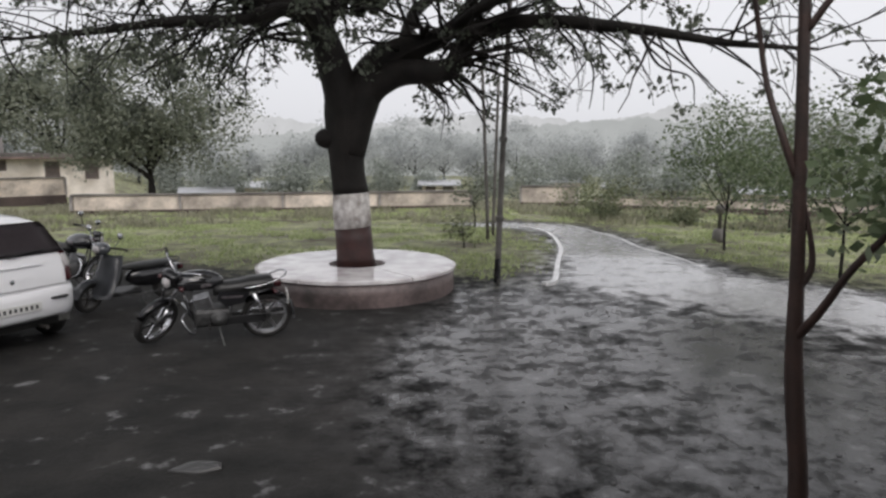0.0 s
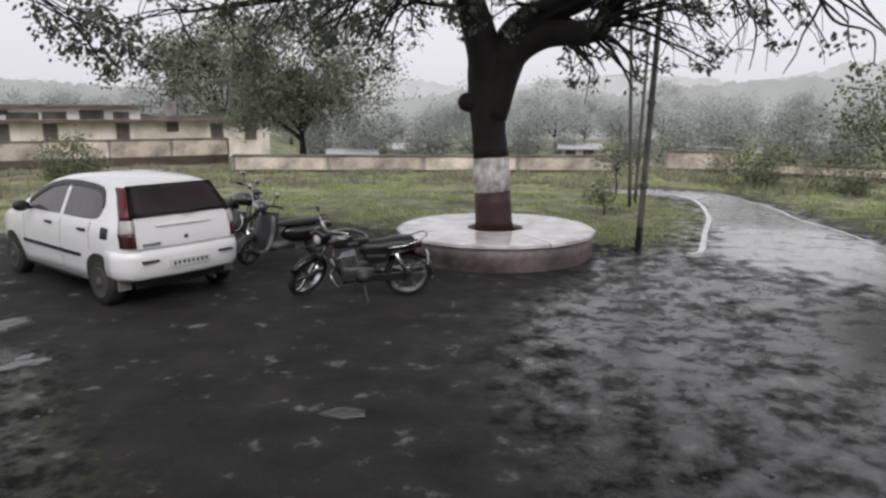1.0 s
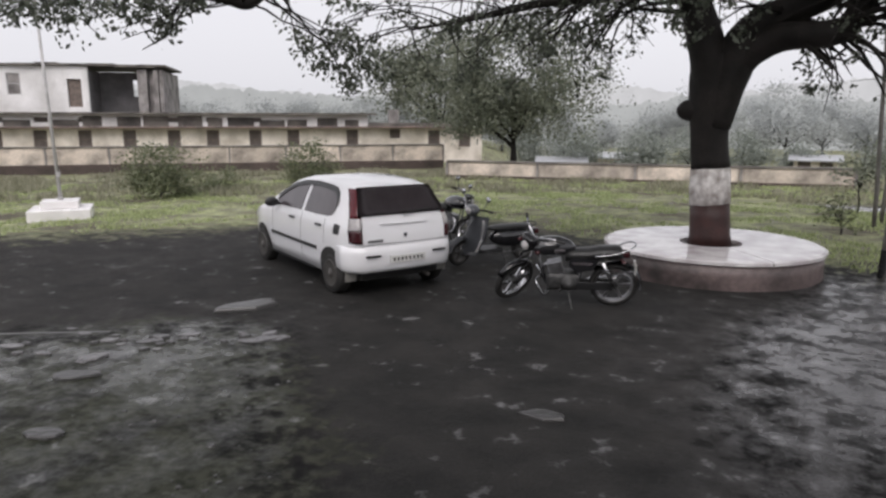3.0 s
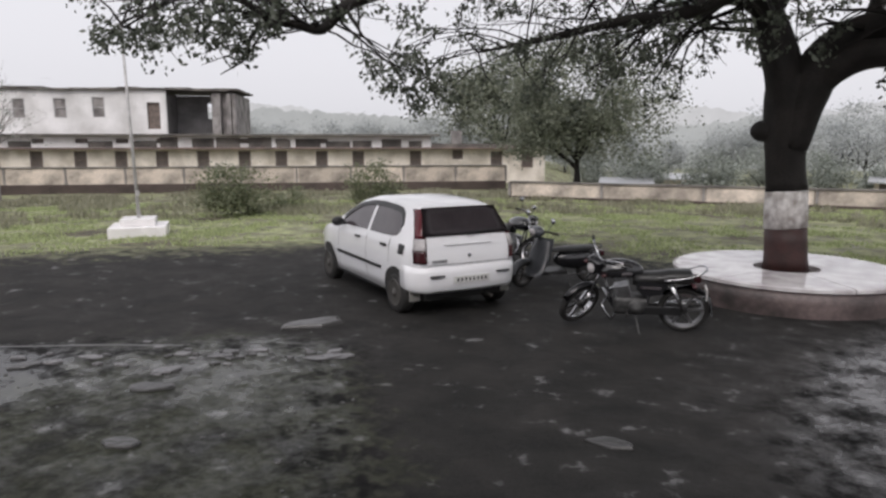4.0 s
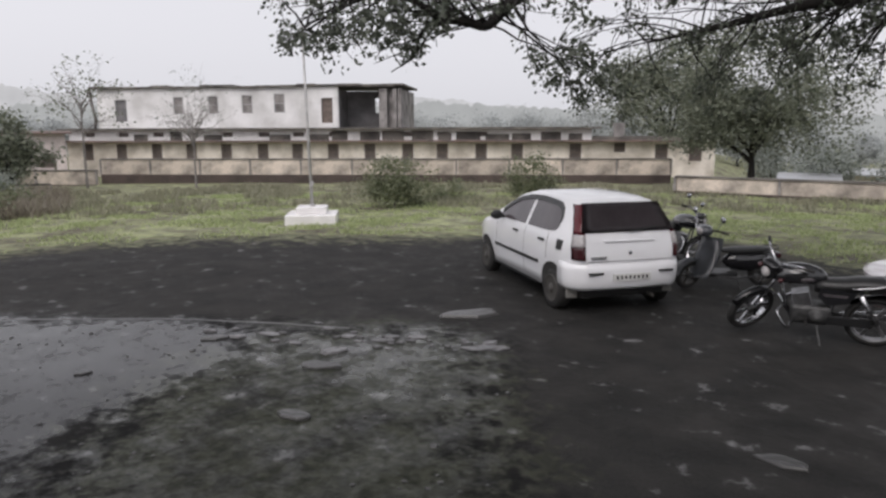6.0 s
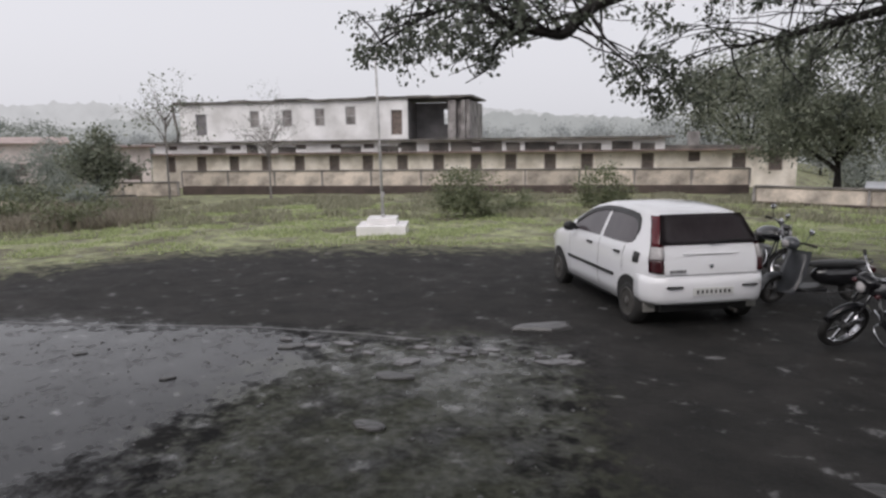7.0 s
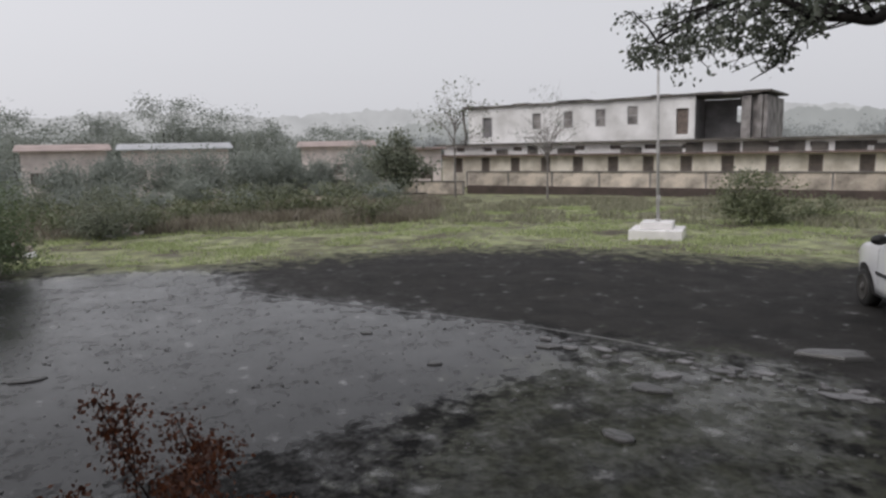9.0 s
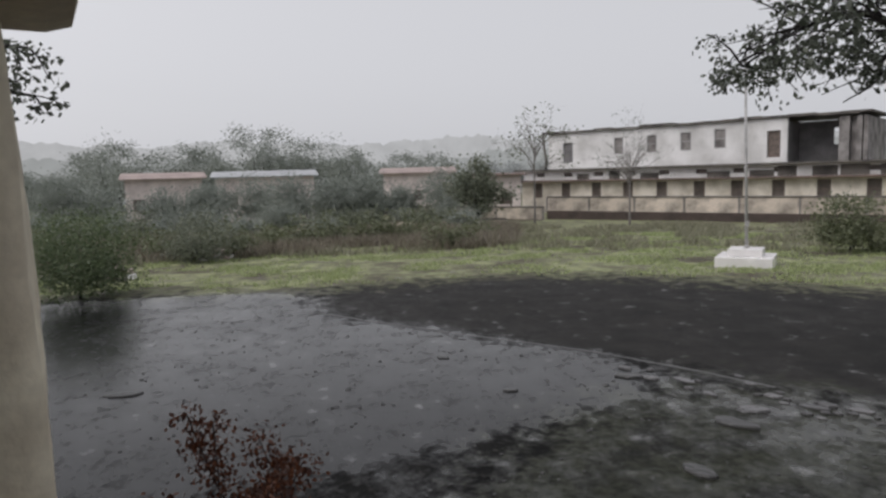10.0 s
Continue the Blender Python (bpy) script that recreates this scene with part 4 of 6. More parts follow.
# ---- the house at the camera's back: veranda, pillar, beam ----
def veranda():
    m = facing(35, 0.0)
    bm = B()
    box(bm, -9, 6, -3.2, 0.38, -0.3, 0.68, 0.02, m)
    tagged(part("veranda_floor", bm, "concrete"), "raised concrete veranda floor", "floor", kind="structure")
    bm = B()
    box(bm, -9, 6, -3.5, -3.2, -0.3, 3.9, 0, m)
    tagged(part("wall_house", bm, "house"), "plastered house wall behind the veranda", "wall", kind="structure")
    bm = B()
    box(bm, -9.3, 6.3, -3.6, -0.1, 3.9, 4.05, 0.02, m)
    tagged(part("veranda_ceiling", bm, "house"), "flat plastered veranda roof slab", "ceiling", kind="structure")


veranda()


def pillar():
    """Old limewashed pillar with a heavier head, its edge worn uneven."""
    p = empty("veranda_pillar", Matrix.Translation((-1.303, -0.870, 0.68)) @ Matrix.Rotation(radians(22), 4, "Z"))
    bm = B()
    n = 34
    rings = []
    for i in range(n + 1):
        z = i / n * 2.09
        r = 0.185 - 0.04 * z / 2.05
        ring = []
        for k in range(24):
            a = 2 * math.pi * (k + 0.5) / 24
            s = r / max(abs(math.cos(a)), abs(math.sin(a)), 0.78)
            s *= 1 + 0.10 * noise.noise(Vector((math.cos(a) * 1.5, math.sin(a) * 1.5, z * 3.3))) + 0.04 * noise.noise(Vector((math.cos(a) * 4, math.sin(a) * 4, z * 14)))
            ring.append(bm.verts.new((s * math.cos(a), s * math.sin(a), z)))
        rings.append(ring)
    for a, b in zip(rings, rings[1:]):
        for k in range(24):
            bm.faces.new((a[k], a[(k + 1) % 24], b[(k + 1) % 24], b[k]))
    bm.faces.new(rings[-1])
    part("shaft", bm, "pillar", p, "worn limewashed shaft", True)
    bm = B()
    box(bm, -0.28, 0.28, -0.28, 0.28, 2.085, 2.28, 0.065)
    box(bm, -0.22, 0.22, -0.22, 0.22, 2.28, 3.23, 0.02)
    part("head", bm, "pillar", p, "stained heavier pillar head", False)
    return tagged(p, "worn cream limewashed veranda pillar with a square head", "pillar")


pillar()


# ---- trees and shrubs ----
def bushy(name, label, category, base, height, spread, leafm, seed, trunk_r=0.08, clumps=60, leaf=0.12, bark="bark", low=0.3, per=26, csize=0.55, lean=(0, 0), limbs=7, forks=1):
    """A tree or shrub: tapered stem, forking limbs, a crown of leaf clumps with gaps."""
    rnd = random.Random(seed)
    t = empty(name, Matrix.Translation(base))
    bm, tips = B(), []
    th = height * low
    tube(bm, smooth_line([(0, 0, -0.4), (lean[0] * 0.4 + rnd.gauss(0, 0.03), lean[1] * 0.4, th * 0.5), (lean[0], lean[1], th), (lean[0] * 1.3, lean[1] * 1.3, height * 0.6)], 3), [trunk_r * (1 - 0.08 * i) for i in range(10)], 8, 0.1)
    part("trunk", bm, bark, t, smooth=True)
    bm = B()
    for i in range(limbs):
        a = rnd.uniform(0, 6.28)
        d = Vector((math.cos(a) * spread / height * 1.6, math.sin(a) * spread / height * 1.6, rnd.uniform(0.3, 1.2)))
        grow(bm, rnd, Vector((lean[0], lean[1], th * rnd.uniform(0.8, 1.25))), d, height * (0.42 if forks == 1 else 0.27), trunk_r * 0.5, forks, tips, 0.3, 0.0, 4)
    part("limb_work", bm, bark, t)
    verts, faces = [], []
    pts = [rnd.choice(tips) for _ in range(clumps // 2)]
    for _ in range(clumps - len(pts)):
        a, u = rnd.uniform(0, 6.28), rnd.uniform(-0.85, 1)
        rr = math.sqrt(max(0, 1 - u * u)) * spread * rnd.uniform(0.55, 1.0) * (1 + 0.35 * math.sin(3 * a + seed))
        pts.append(Vector((lean[0] + math.cos(a) * rr, lean[1] + math.sin(a) * rr, th + (height - th) * (0.5 + 0.5 * u) * rnd.uniform(0.85, 1.03))))
    for c in pts:
        leaf_clump(verts, faces, c, csize * rnd.uniform(0.6, 1.3), per, rnd, leaf, 0.1)
    raw("crown", [tuple(v) for v in verts], faces, leafm, t)
    return tagged(t, label, category)


def at(az, dist, dz=0.0):
    p = polar(az, 0, dist)
    return (p.x, p.y, ground_z(p.x, p.y) + dz)


# leafy tree behind the end of the long building
bushy("neem_tree", "dull green leafy tree leaning over the boundary wall", "tree", at(23.0, 40), 8.8, 4.9, "leaf_mid", 21, 0.28, 760, 0.15, low=0.2, per=44, csize=0.95)
bushy("neem_tree", "dull green leafy tree behind the end of the building", "tree", at(29.0, 58), 10.5, 4.8, "leaf_mid", 22, 0.28, 480, 0.22, low=0.25, per=44, csize=1.3)
# thorn scrub on the lawn in front of the wall
bushy("scrub_bush", "rounded grey-green scrub bush on the grass", "bush", at(51.5, 25.0), 1.75, 1.25, "leaf_shrub", 31, 0.05, 150, 0.09, low=0.1, per=34, csize=0.45)
bushy("scrub_bush", "small grey-green scrub bush near the wall", "bush", at(40.0, 30.0), 1.75, 1.3, "leaf_shrub", 32, 0.05, 110, 0.10, low=0.1, per=30, csize=0.5)
bushy("scrub_bush", "low scrub spreading beside the round bush", "bush", at(47.5, 27.5), 0.8, 1.4, "leaf_shrub", 33, 0.04, 70, 0.09, low=0.1, per=26, csize=0.45)
# thin half-bare trees before the ruined block
bushy("thin_tree", "thin half-bare tree with sparse leaves by the wall", "tree", at(74.6, 45), 7.6, 2.0, "leaf_mid", 41, 0.09, 60, 0.16, "bark_grey", low=0.5, per=9, csize=0.6, limbs=11, forks=2)
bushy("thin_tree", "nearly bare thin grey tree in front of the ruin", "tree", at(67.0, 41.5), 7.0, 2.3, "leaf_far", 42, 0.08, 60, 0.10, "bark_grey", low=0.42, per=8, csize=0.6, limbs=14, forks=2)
bushy("creeper_tree", "dark creeper-covered stump of a tree by the wall", "tree", at(79.3, 44), 4.4, 1.2, "leaf_mid", 43, 0.25, 150, 0.2, low=0.15, per=26, csize=0.8)
# scrub belt at the weedy end of the yard
rs = random.Random(77)
for i in range(17):
    az = 80 + i * 2.1 + rs.uniform(-0.8, 0.8)
    d = rs.uniform(35, 46)
    h = rs.uniform(0.8, 1.7)
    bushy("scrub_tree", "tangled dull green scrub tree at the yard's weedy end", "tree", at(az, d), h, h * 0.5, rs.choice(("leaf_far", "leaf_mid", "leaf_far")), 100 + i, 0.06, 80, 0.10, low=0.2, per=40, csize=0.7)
for i, az in enumerate((101.6, 100.6, 97.4, 94.6, 91.4, 90.2, 89.0, 88.0, 85.6, 82.2, 104.6, 108.5, 110.5, 112)):
    h = rs.uniform(2.3, 4.0)
    bushy("scrub_tree", "taller tree before the distant quarters, its leaf colour paled for haze", "tree", at(az, rs.uniform(49, 55)), h, h * 0.4, "leaf_far", 150 + i, 0.1, 120, 0.14, low=0.2, per=44, csize=0.9)
for i in range(13):
    az = 80 + i * 2.8 + rs.uniform(-1, 1)
    d = rs.uniform(26, 33)
    h = rs.uniform(0.7, 1.5)
    bushy("weed_bush", "low weedy bush on the rough grass", "bush", at(az, d), h, h * 0.9, "leaf_shrub", 200 + i, 0.03, 50, 0.12, low=0.1, per=20, csize=0.5)
bushy("scrub_bush", "dense green thorn bush with arching stems", "bush", at(110.8, 17.0), 2.0, 1.15, "leaf_green", 51, 0.05, 230, 0.055, low=0.12, per=60, csize=0.55)
bushy("scrub_bush", "round dull green bush on the rough grass", "bush", at(102.0, 24.5), 1.55, 1.25, "leaf_mid", 52, 0.05, 140, 0.07, low=0.1, per=50, csize=0.48)
# roadside trees and shrubs to the east
bushy("roadside_tree", "young green tree beyond the road", "tree", at(-22.6, 17.5), 3.6, 1.25, "leaf_green", 61, 0.04, 130, 0.075, low=0.3, per=42, csize=0.6)
bushy("roadside_tree", "young green tree with thin stems beyond the road", "tree", at(-30.5, 14.5), 3.5, 1.5, "leaf_green", 62, 0.04, 130, 0.07, low=0.3, per=42, csize=0.6)
bushy("roadside_tree", "pale green young tree beside the wall", "tree", at(-27, 24), 3.9, 1.6, "leaf_mid", 63, 0.05, 120, 0.09, low=0.3, per=40, csize=0.7)
bushy("roadside_shrub", "yellowish green scrub at the road bend", "bush", at(-13.0, 27.0), 1.5, 1.9, "leaf_shrub", 64, 0.03, 110, 0.10, low=0.1, per=26, csize=0.5)
bushy("roadside_shrub", "low scrub along the wall by the road", "bush", at(-19.0, 26.0), 1.1, 1.9, "leaf_shrub", 65, 0.03, 80, 0.10, low=0.1, per=24, csize=0.5)
bushy("sapling", "small leafy plant beside the steel poles", "plant", at(-1.7, 16.6), 0.95, 0.3, "leaf_shrub", 66, 0.03, 22, 0.07, low=0.2, per=16, csize=0.25)
bushy("sapling", "pale leafy sapling by the road bend", "plant", at(-2.6, 21.5), 2.0, 0.6, "leaf_mid", 67, 0.03, 40, 0.09, low=0.3, per=18, csize=0.4)
# trees standing between the sheds beyond the east wall
for i in range(15):
    az = -36 + i * 4.1 + rs.uniform(-1.2, 1.2)
    h = rs.uniform(2.6, 4.6)
    bushy("shed_tree", "grey-green tree among the sheds beyond the wall, its leaf colour paled for haze", "tree", at(az, rs.uniform(46, 66)), h, h * 0.42, "leaf_far", 400 + i, 0.1, 90, 0.17, low=0.25, per=40, csize=0.95)


def side_tree():
    """A tree beyond the pillar whose twig ends show beside it."""
    rnd = random.Random(6)
    t = empty("side_tree", Matrix.Identity(4))
    bm = B()
    base = at(127, 7.5)
    tube(bm, smooth_line([(base[0], base[1], -0.3), (base[0] + 0.1, base[1], 1.6), polar(125, 8, 7.4), polar(122, 16, 7.2)], 4), [0.14 - 0.006 * i for i in range(13)], 9, 0.12)
    part("trunk", bm, "bark", t, smooth=True)
    bm, tips = B(), []
    for el, end in ((9.5, 10.4), (6.5, 7.2)):
        line = smooth_line([polar(125, 8, 7.4), polar(120, el + 1.5, 7.2), polar(116, el + 1, 7.0), polar(113.4, end, 6.9)], 4)
        tube(bm, line, [0.035 - 0.002 * i for i in range(len(line))], 6)
        tips += line[6:]
        for p in line[6:]:
            grow(bm, rnd, p, Vector((rnd.gauss(0, 0.5), rnd.gauss(0.3, 0.4), rnd.gauss(-0.1, 0.4))), 0.4, 0.01, 0, tips, 0.4, 0.1, 4)
    part("branch_work", bm, "bark", t)
    verts, faces = [], []
    for c in tips:
        leaf_clump(verts, faces, c, 0.11, 9, rnd, 0.052)
    raw("crown", [tuple(v) for v in verts], faces, "leaf", t)
    return tagged(t, "dark leafy tree whose branch ends reach past the pillar", "tree")


side_tree()
# tree line far off, with the rain haze put into its leaf colours
for i in range(62):
    az = -42 + i * 2.75 + rs.uniform(-1.2, 1.2)
    d = rs.uniform(84, 118)
    h = rs.uniform(3.6, 7.4) + (3.5 if 92 < az < 110 else 0) + (1.5 if az < 12 else 0)
    bushy("far_tree", "distant tree with rain haze put into its pale leaf colour", "tree", at(az, d), h + 1.0, h * 0.55, "leaf_far" if az > 80 else "leaf_farther", 300 + i, 0.25, 90, 0.25, low=0.2, per=68, csize=1.6)


def backdrop(dist, colour, low, rise, seed, label):
    """A far rise with an uneven line of treetops, so far off that only its outline shows."""
    m = bpy.data.materials.new("haze_coloured_distance")
    m.use_nodes = True
    n, l = m.node_tree.nodes, m.node_tree.links
    # rain haze is put into the pale grey colour, which glows by itself
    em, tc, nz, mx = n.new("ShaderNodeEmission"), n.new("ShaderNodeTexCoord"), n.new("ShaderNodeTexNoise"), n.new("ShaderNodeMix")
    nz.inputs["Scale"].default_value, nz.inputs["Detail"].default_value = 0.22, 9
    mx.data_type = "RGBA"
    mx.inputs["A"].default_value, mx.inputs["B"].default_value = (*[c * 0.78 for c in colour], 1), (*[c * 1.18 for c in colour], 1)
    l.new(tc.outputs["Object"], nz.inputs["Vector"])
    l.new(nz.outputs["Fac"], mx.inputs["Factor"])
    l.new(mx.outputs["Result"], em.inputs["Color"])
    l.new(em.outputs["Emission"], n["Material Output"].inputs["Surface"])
    M["backdrop"] = m
    verts, faces = [], []
    N = 2600
    for i in range(N + 1):
        a = radians(-55 + 185 * i / N)
        x, y = -math.sin(a) * dist, math.cos(a) * dist
        q = Vector((x, y, seed * 31.0))
        h = low + rise * (0.5 + 0.8 * noise.noise(q / 26)) + 1.5 * abs(noise.noise(q / 6.5)) + 0.7 * noise.noise(q / 2.2) + 0.45 * noise.noise(q / 0.8)
        verts += [(x, y, -9.0), (x, y, h)]
    for i in range(N):
        faces.append((2 * i, 2 * i + 2, 2 * i + 3, 2 * i + 1))
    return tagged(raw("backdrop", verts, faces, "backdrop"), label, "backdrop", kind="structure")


backdrop(135.0, (0.40, 0.42, 0.415), 4.2, 4.0, 1, "wooded distance beyond the sheds, with rain haze put into its colour")
backdrop(190.0, (0.54, 0.555, 0.56), 7.5, 6.0, 2, "far wooded rise, with paler rain haze put into its colour")


def near_sapling():
    """Young tree with a red-brown stem close to the veranda."""
    t = empty("young_tree", Matrix.Translation((0, 0, 0)))
    D = 4.6
    stem = [Vector((2.20, 4.02, -0.3)), polar(-28.9, -24.7, D), polar(-28.2, -18, D), polar(-27.85, -14, D), polar(-27.6, -6, D), polar(-27.2, 3.5, D), polar(-26.8, 12, D), polar(-26.3, 24, D)]
    bm = B()
    L = smooth_line(stem, 4)
    tube(bm, L, [0.066 - 0.042 * i / len(L) for i in range(len(L))], 10, 0.18)
    part("stem", bm, "sapling", t, "wet red-brown stem", True)
    tips = []
    rnd = random.Random(8)
    for pts, r in (([polar(-27.85, -14.2, D), polar(-29.4, -12.0, D - 0.1), polar(-31.4, -8.5, D - 0.2), polar(-34.5, -4.5, D - 0.3)], 0.032),
                   ([polar(-27.8, -10.5, D), polar(-28.6, -9.0, D), polar(-28.5, -7.0, D), polar(-27.7, -3.5, D)], 0.026),
                   ([polar(-27.3, -2.5, D), polar(-26.0, 1.0, D), polar(-24.8, 4.5, D + 0.1), polar(-24.0, 8.5, D + 0.1), polar(-23, 14, D)], 0.026),
                   ([polar(-27.0, 8, D), polar(-29.5, 11.5, D), polar(-33, 14, D)], 0.025)):
        bm = B()
        ln = smooth_line(pts, 4)
        tube(bm, ln, [r * (1 - 0.5 * i / len(ln)) for i in range(len(ln))], 8, 0.15)
        part("branch", bm, "sapling", t, smooth=True)
        tips.append(ln[-1])
    verts, faces = [], []
    for c in [polar(-34.2, -3.2, D - 0.3), polar(-33.6, -1, D - 0.3), polar(-34.6, 1.2, D - 0.3), polar(-33.2, -6.2, D - 0.2), polar(-34, 3, D - 0.2), polar(-23, 14, D), polar(-33, 14, D), polar(-26.3, 24, D)]:
        for _ in range(5):
            leaf_clump(verts, faces, c + Vector((rnd.gauss(0, 0.12), rnd.gauss(0, 0.1), rnd.gauss(0, 0.1))), 0.22, 12, rnd, 0.08)
    raw("leaves", [tuple(v) for v in verts], faces, "leaf_green", t)
    return tagged(t, "young tree with a wet red-brown forked stem", "tree")


near_sapling()


def dry_plant(base, h, label, seed, dry=True):
    rnd = random.Random(seed)
    t = empty("dry_plant", Matrix.Translation(base))
    bm, tips = B(), []
    for _ in range(14 if dry else 4):
        grow(bm, rnd, Vector((rnd.gauss(0, 0.05), rnd.gauss(0, 0.03), -0.05)), Vector((rnd.gauss(0, 0.13), rnd.gauss(0, 0.13), 1)), h * rnd.uniform(0.45, 0.8), 0.008, 1, tips, 0.13, 0.0, 4)
    part("stems", bm, "sapling", t)
    verts, faces = [], []
    for c in tips:
        leaf_clump(verts, faces, c, 0.08, 90 if dry else 8, rnd, 0.021, 1.2)
    raw("leaves", [tuple(v) for v in verts], faces, "leaf_dry", t)
    return tagged(t, label, "plant")


dry_plant((-2.50, -0.60, 0.45), 0.97, "withered red-brown plant beside the veranda", 1)
dry_plant((-2.42, -0.78, 0.45), 0.62, "small withered red-brown plant beside the veranda", 2)
dry_plant((-2.3, -0.75, 0.46), 0.25, "low withered red-brown weed on the earth bed", 7)
dry_plant((-2.6, -0.35, 0.46), 0.22, "low withered red-brown weed on the earth bed", 8)
dry_plant((-2.75, -0.12, 0.3), 0.62, "thin dry stalk beside the veranda", 4, False)
bm = B()
box(bm, -3.6, -2.2, -1.9, 0.3, -0.2, 0.48, 0.05)
tagged(part("planter_bed", bm, "plinth"), "raised earth bed beside the veranda", "planter", kind="structure")


# ---- the white hatchback ----
def lerp_keys(keys, x):
    if x <= keys[0][0]:
        return keys[0][1]
    for (a, u), (b, v) in zip(keys, keys[1:]):
        if x <= b:
            t = (x - a) / (b - a)
            t = t * t * (3 - 2 * t) * 0.5 + t * 0.5
            return u + (v - u) * t
    return keys[-1][1]


TOP = [(-1.93, 0.72), (-1.915, 0.90), (-1.885, 1.04), (-1.85, 1.12), (-1.76, 1.27), (-1.66, 1.42), (-1.58, 1.49), (-1.3, 1.535), (-0.7, 1.56), (-0.2, 1.545), (0.2, 1.465), (0.6, 1.28), (0.95, 1.09), (1.15, 1.0), (1.45, 0.94), (1.7, 0.85), (1.86, 0.70), (1.92, 0.55)]
WID = [(-1.93, 0.62), (-1.88, 0.72), (-1.78, 0.775), (-1.5, 0.81), (-1.0, 0.825), (0.8, 0.825), (1.3, 0.81), (1.6, 0.76), (1.8, 0.65), (1.92, 0.48)]


def car_y(x, z):
    """Half width of the car's side at a place and height."""
    w = lerp_keys(WID, x)
    if z < 0.55:
        return w * (0.94 + 0.06 * max(0, (z - 0.2)) / 0.35)
    if z < 0.92:
        return w * (1.0 - 0.012 * ((z - 0.62) / 0.3) ** 2)
    return w * (0.985 - 0.30 * ((z - 0.92) / 0.6) ** 1.15)


def side_panel(bm, poly, side, out=0.006, thick=0.012, cells=7):
    """A pane laid on the car's side: poly holds upper and lower edge points (x, z_low, z_high) from rear to front."""
    rows_o, rows_i = [], []
    for x, lo, hi in poly:
        ro, ri = [], []
        for k in range(cells):
            z = lo + (hi - lo) * k / (cells - 1)
            y = car_y(x, z)
            ro.append(bm.verts.new((x, side * (y + out), z)))
            ri.append(bm.verts.new((x, side * (y + out - thick), z)))
        rows_o.append(ro)
        rows_i.append(ri)
    for R in (rows_o, rows_i):
        for a, b in zip(R, R[1:]):
            for k in range(cells - 1):
                bm.faces.new((a[k], b[k], b[k + 1], a[k + 1]))
    n = len(poly) - 1
    for i in range(n):
        bm.faces.new((rows_o[i][0], rows_o[i + 1][0], rows_i[i + 1][0], rows_i[i][0]))
        bm.faces.new((rows_o[i][-1], rows_o[i + 1][-1], rows_i[i + 1][-1], rows_i[i][-1]))
    for k in range(cells - 1):
        for i in (0, n):
            bm.faces.new((rows_o[i][k], rows_o[i][k + 1], rows_i[i][k + 1], rows_i[i][k]))


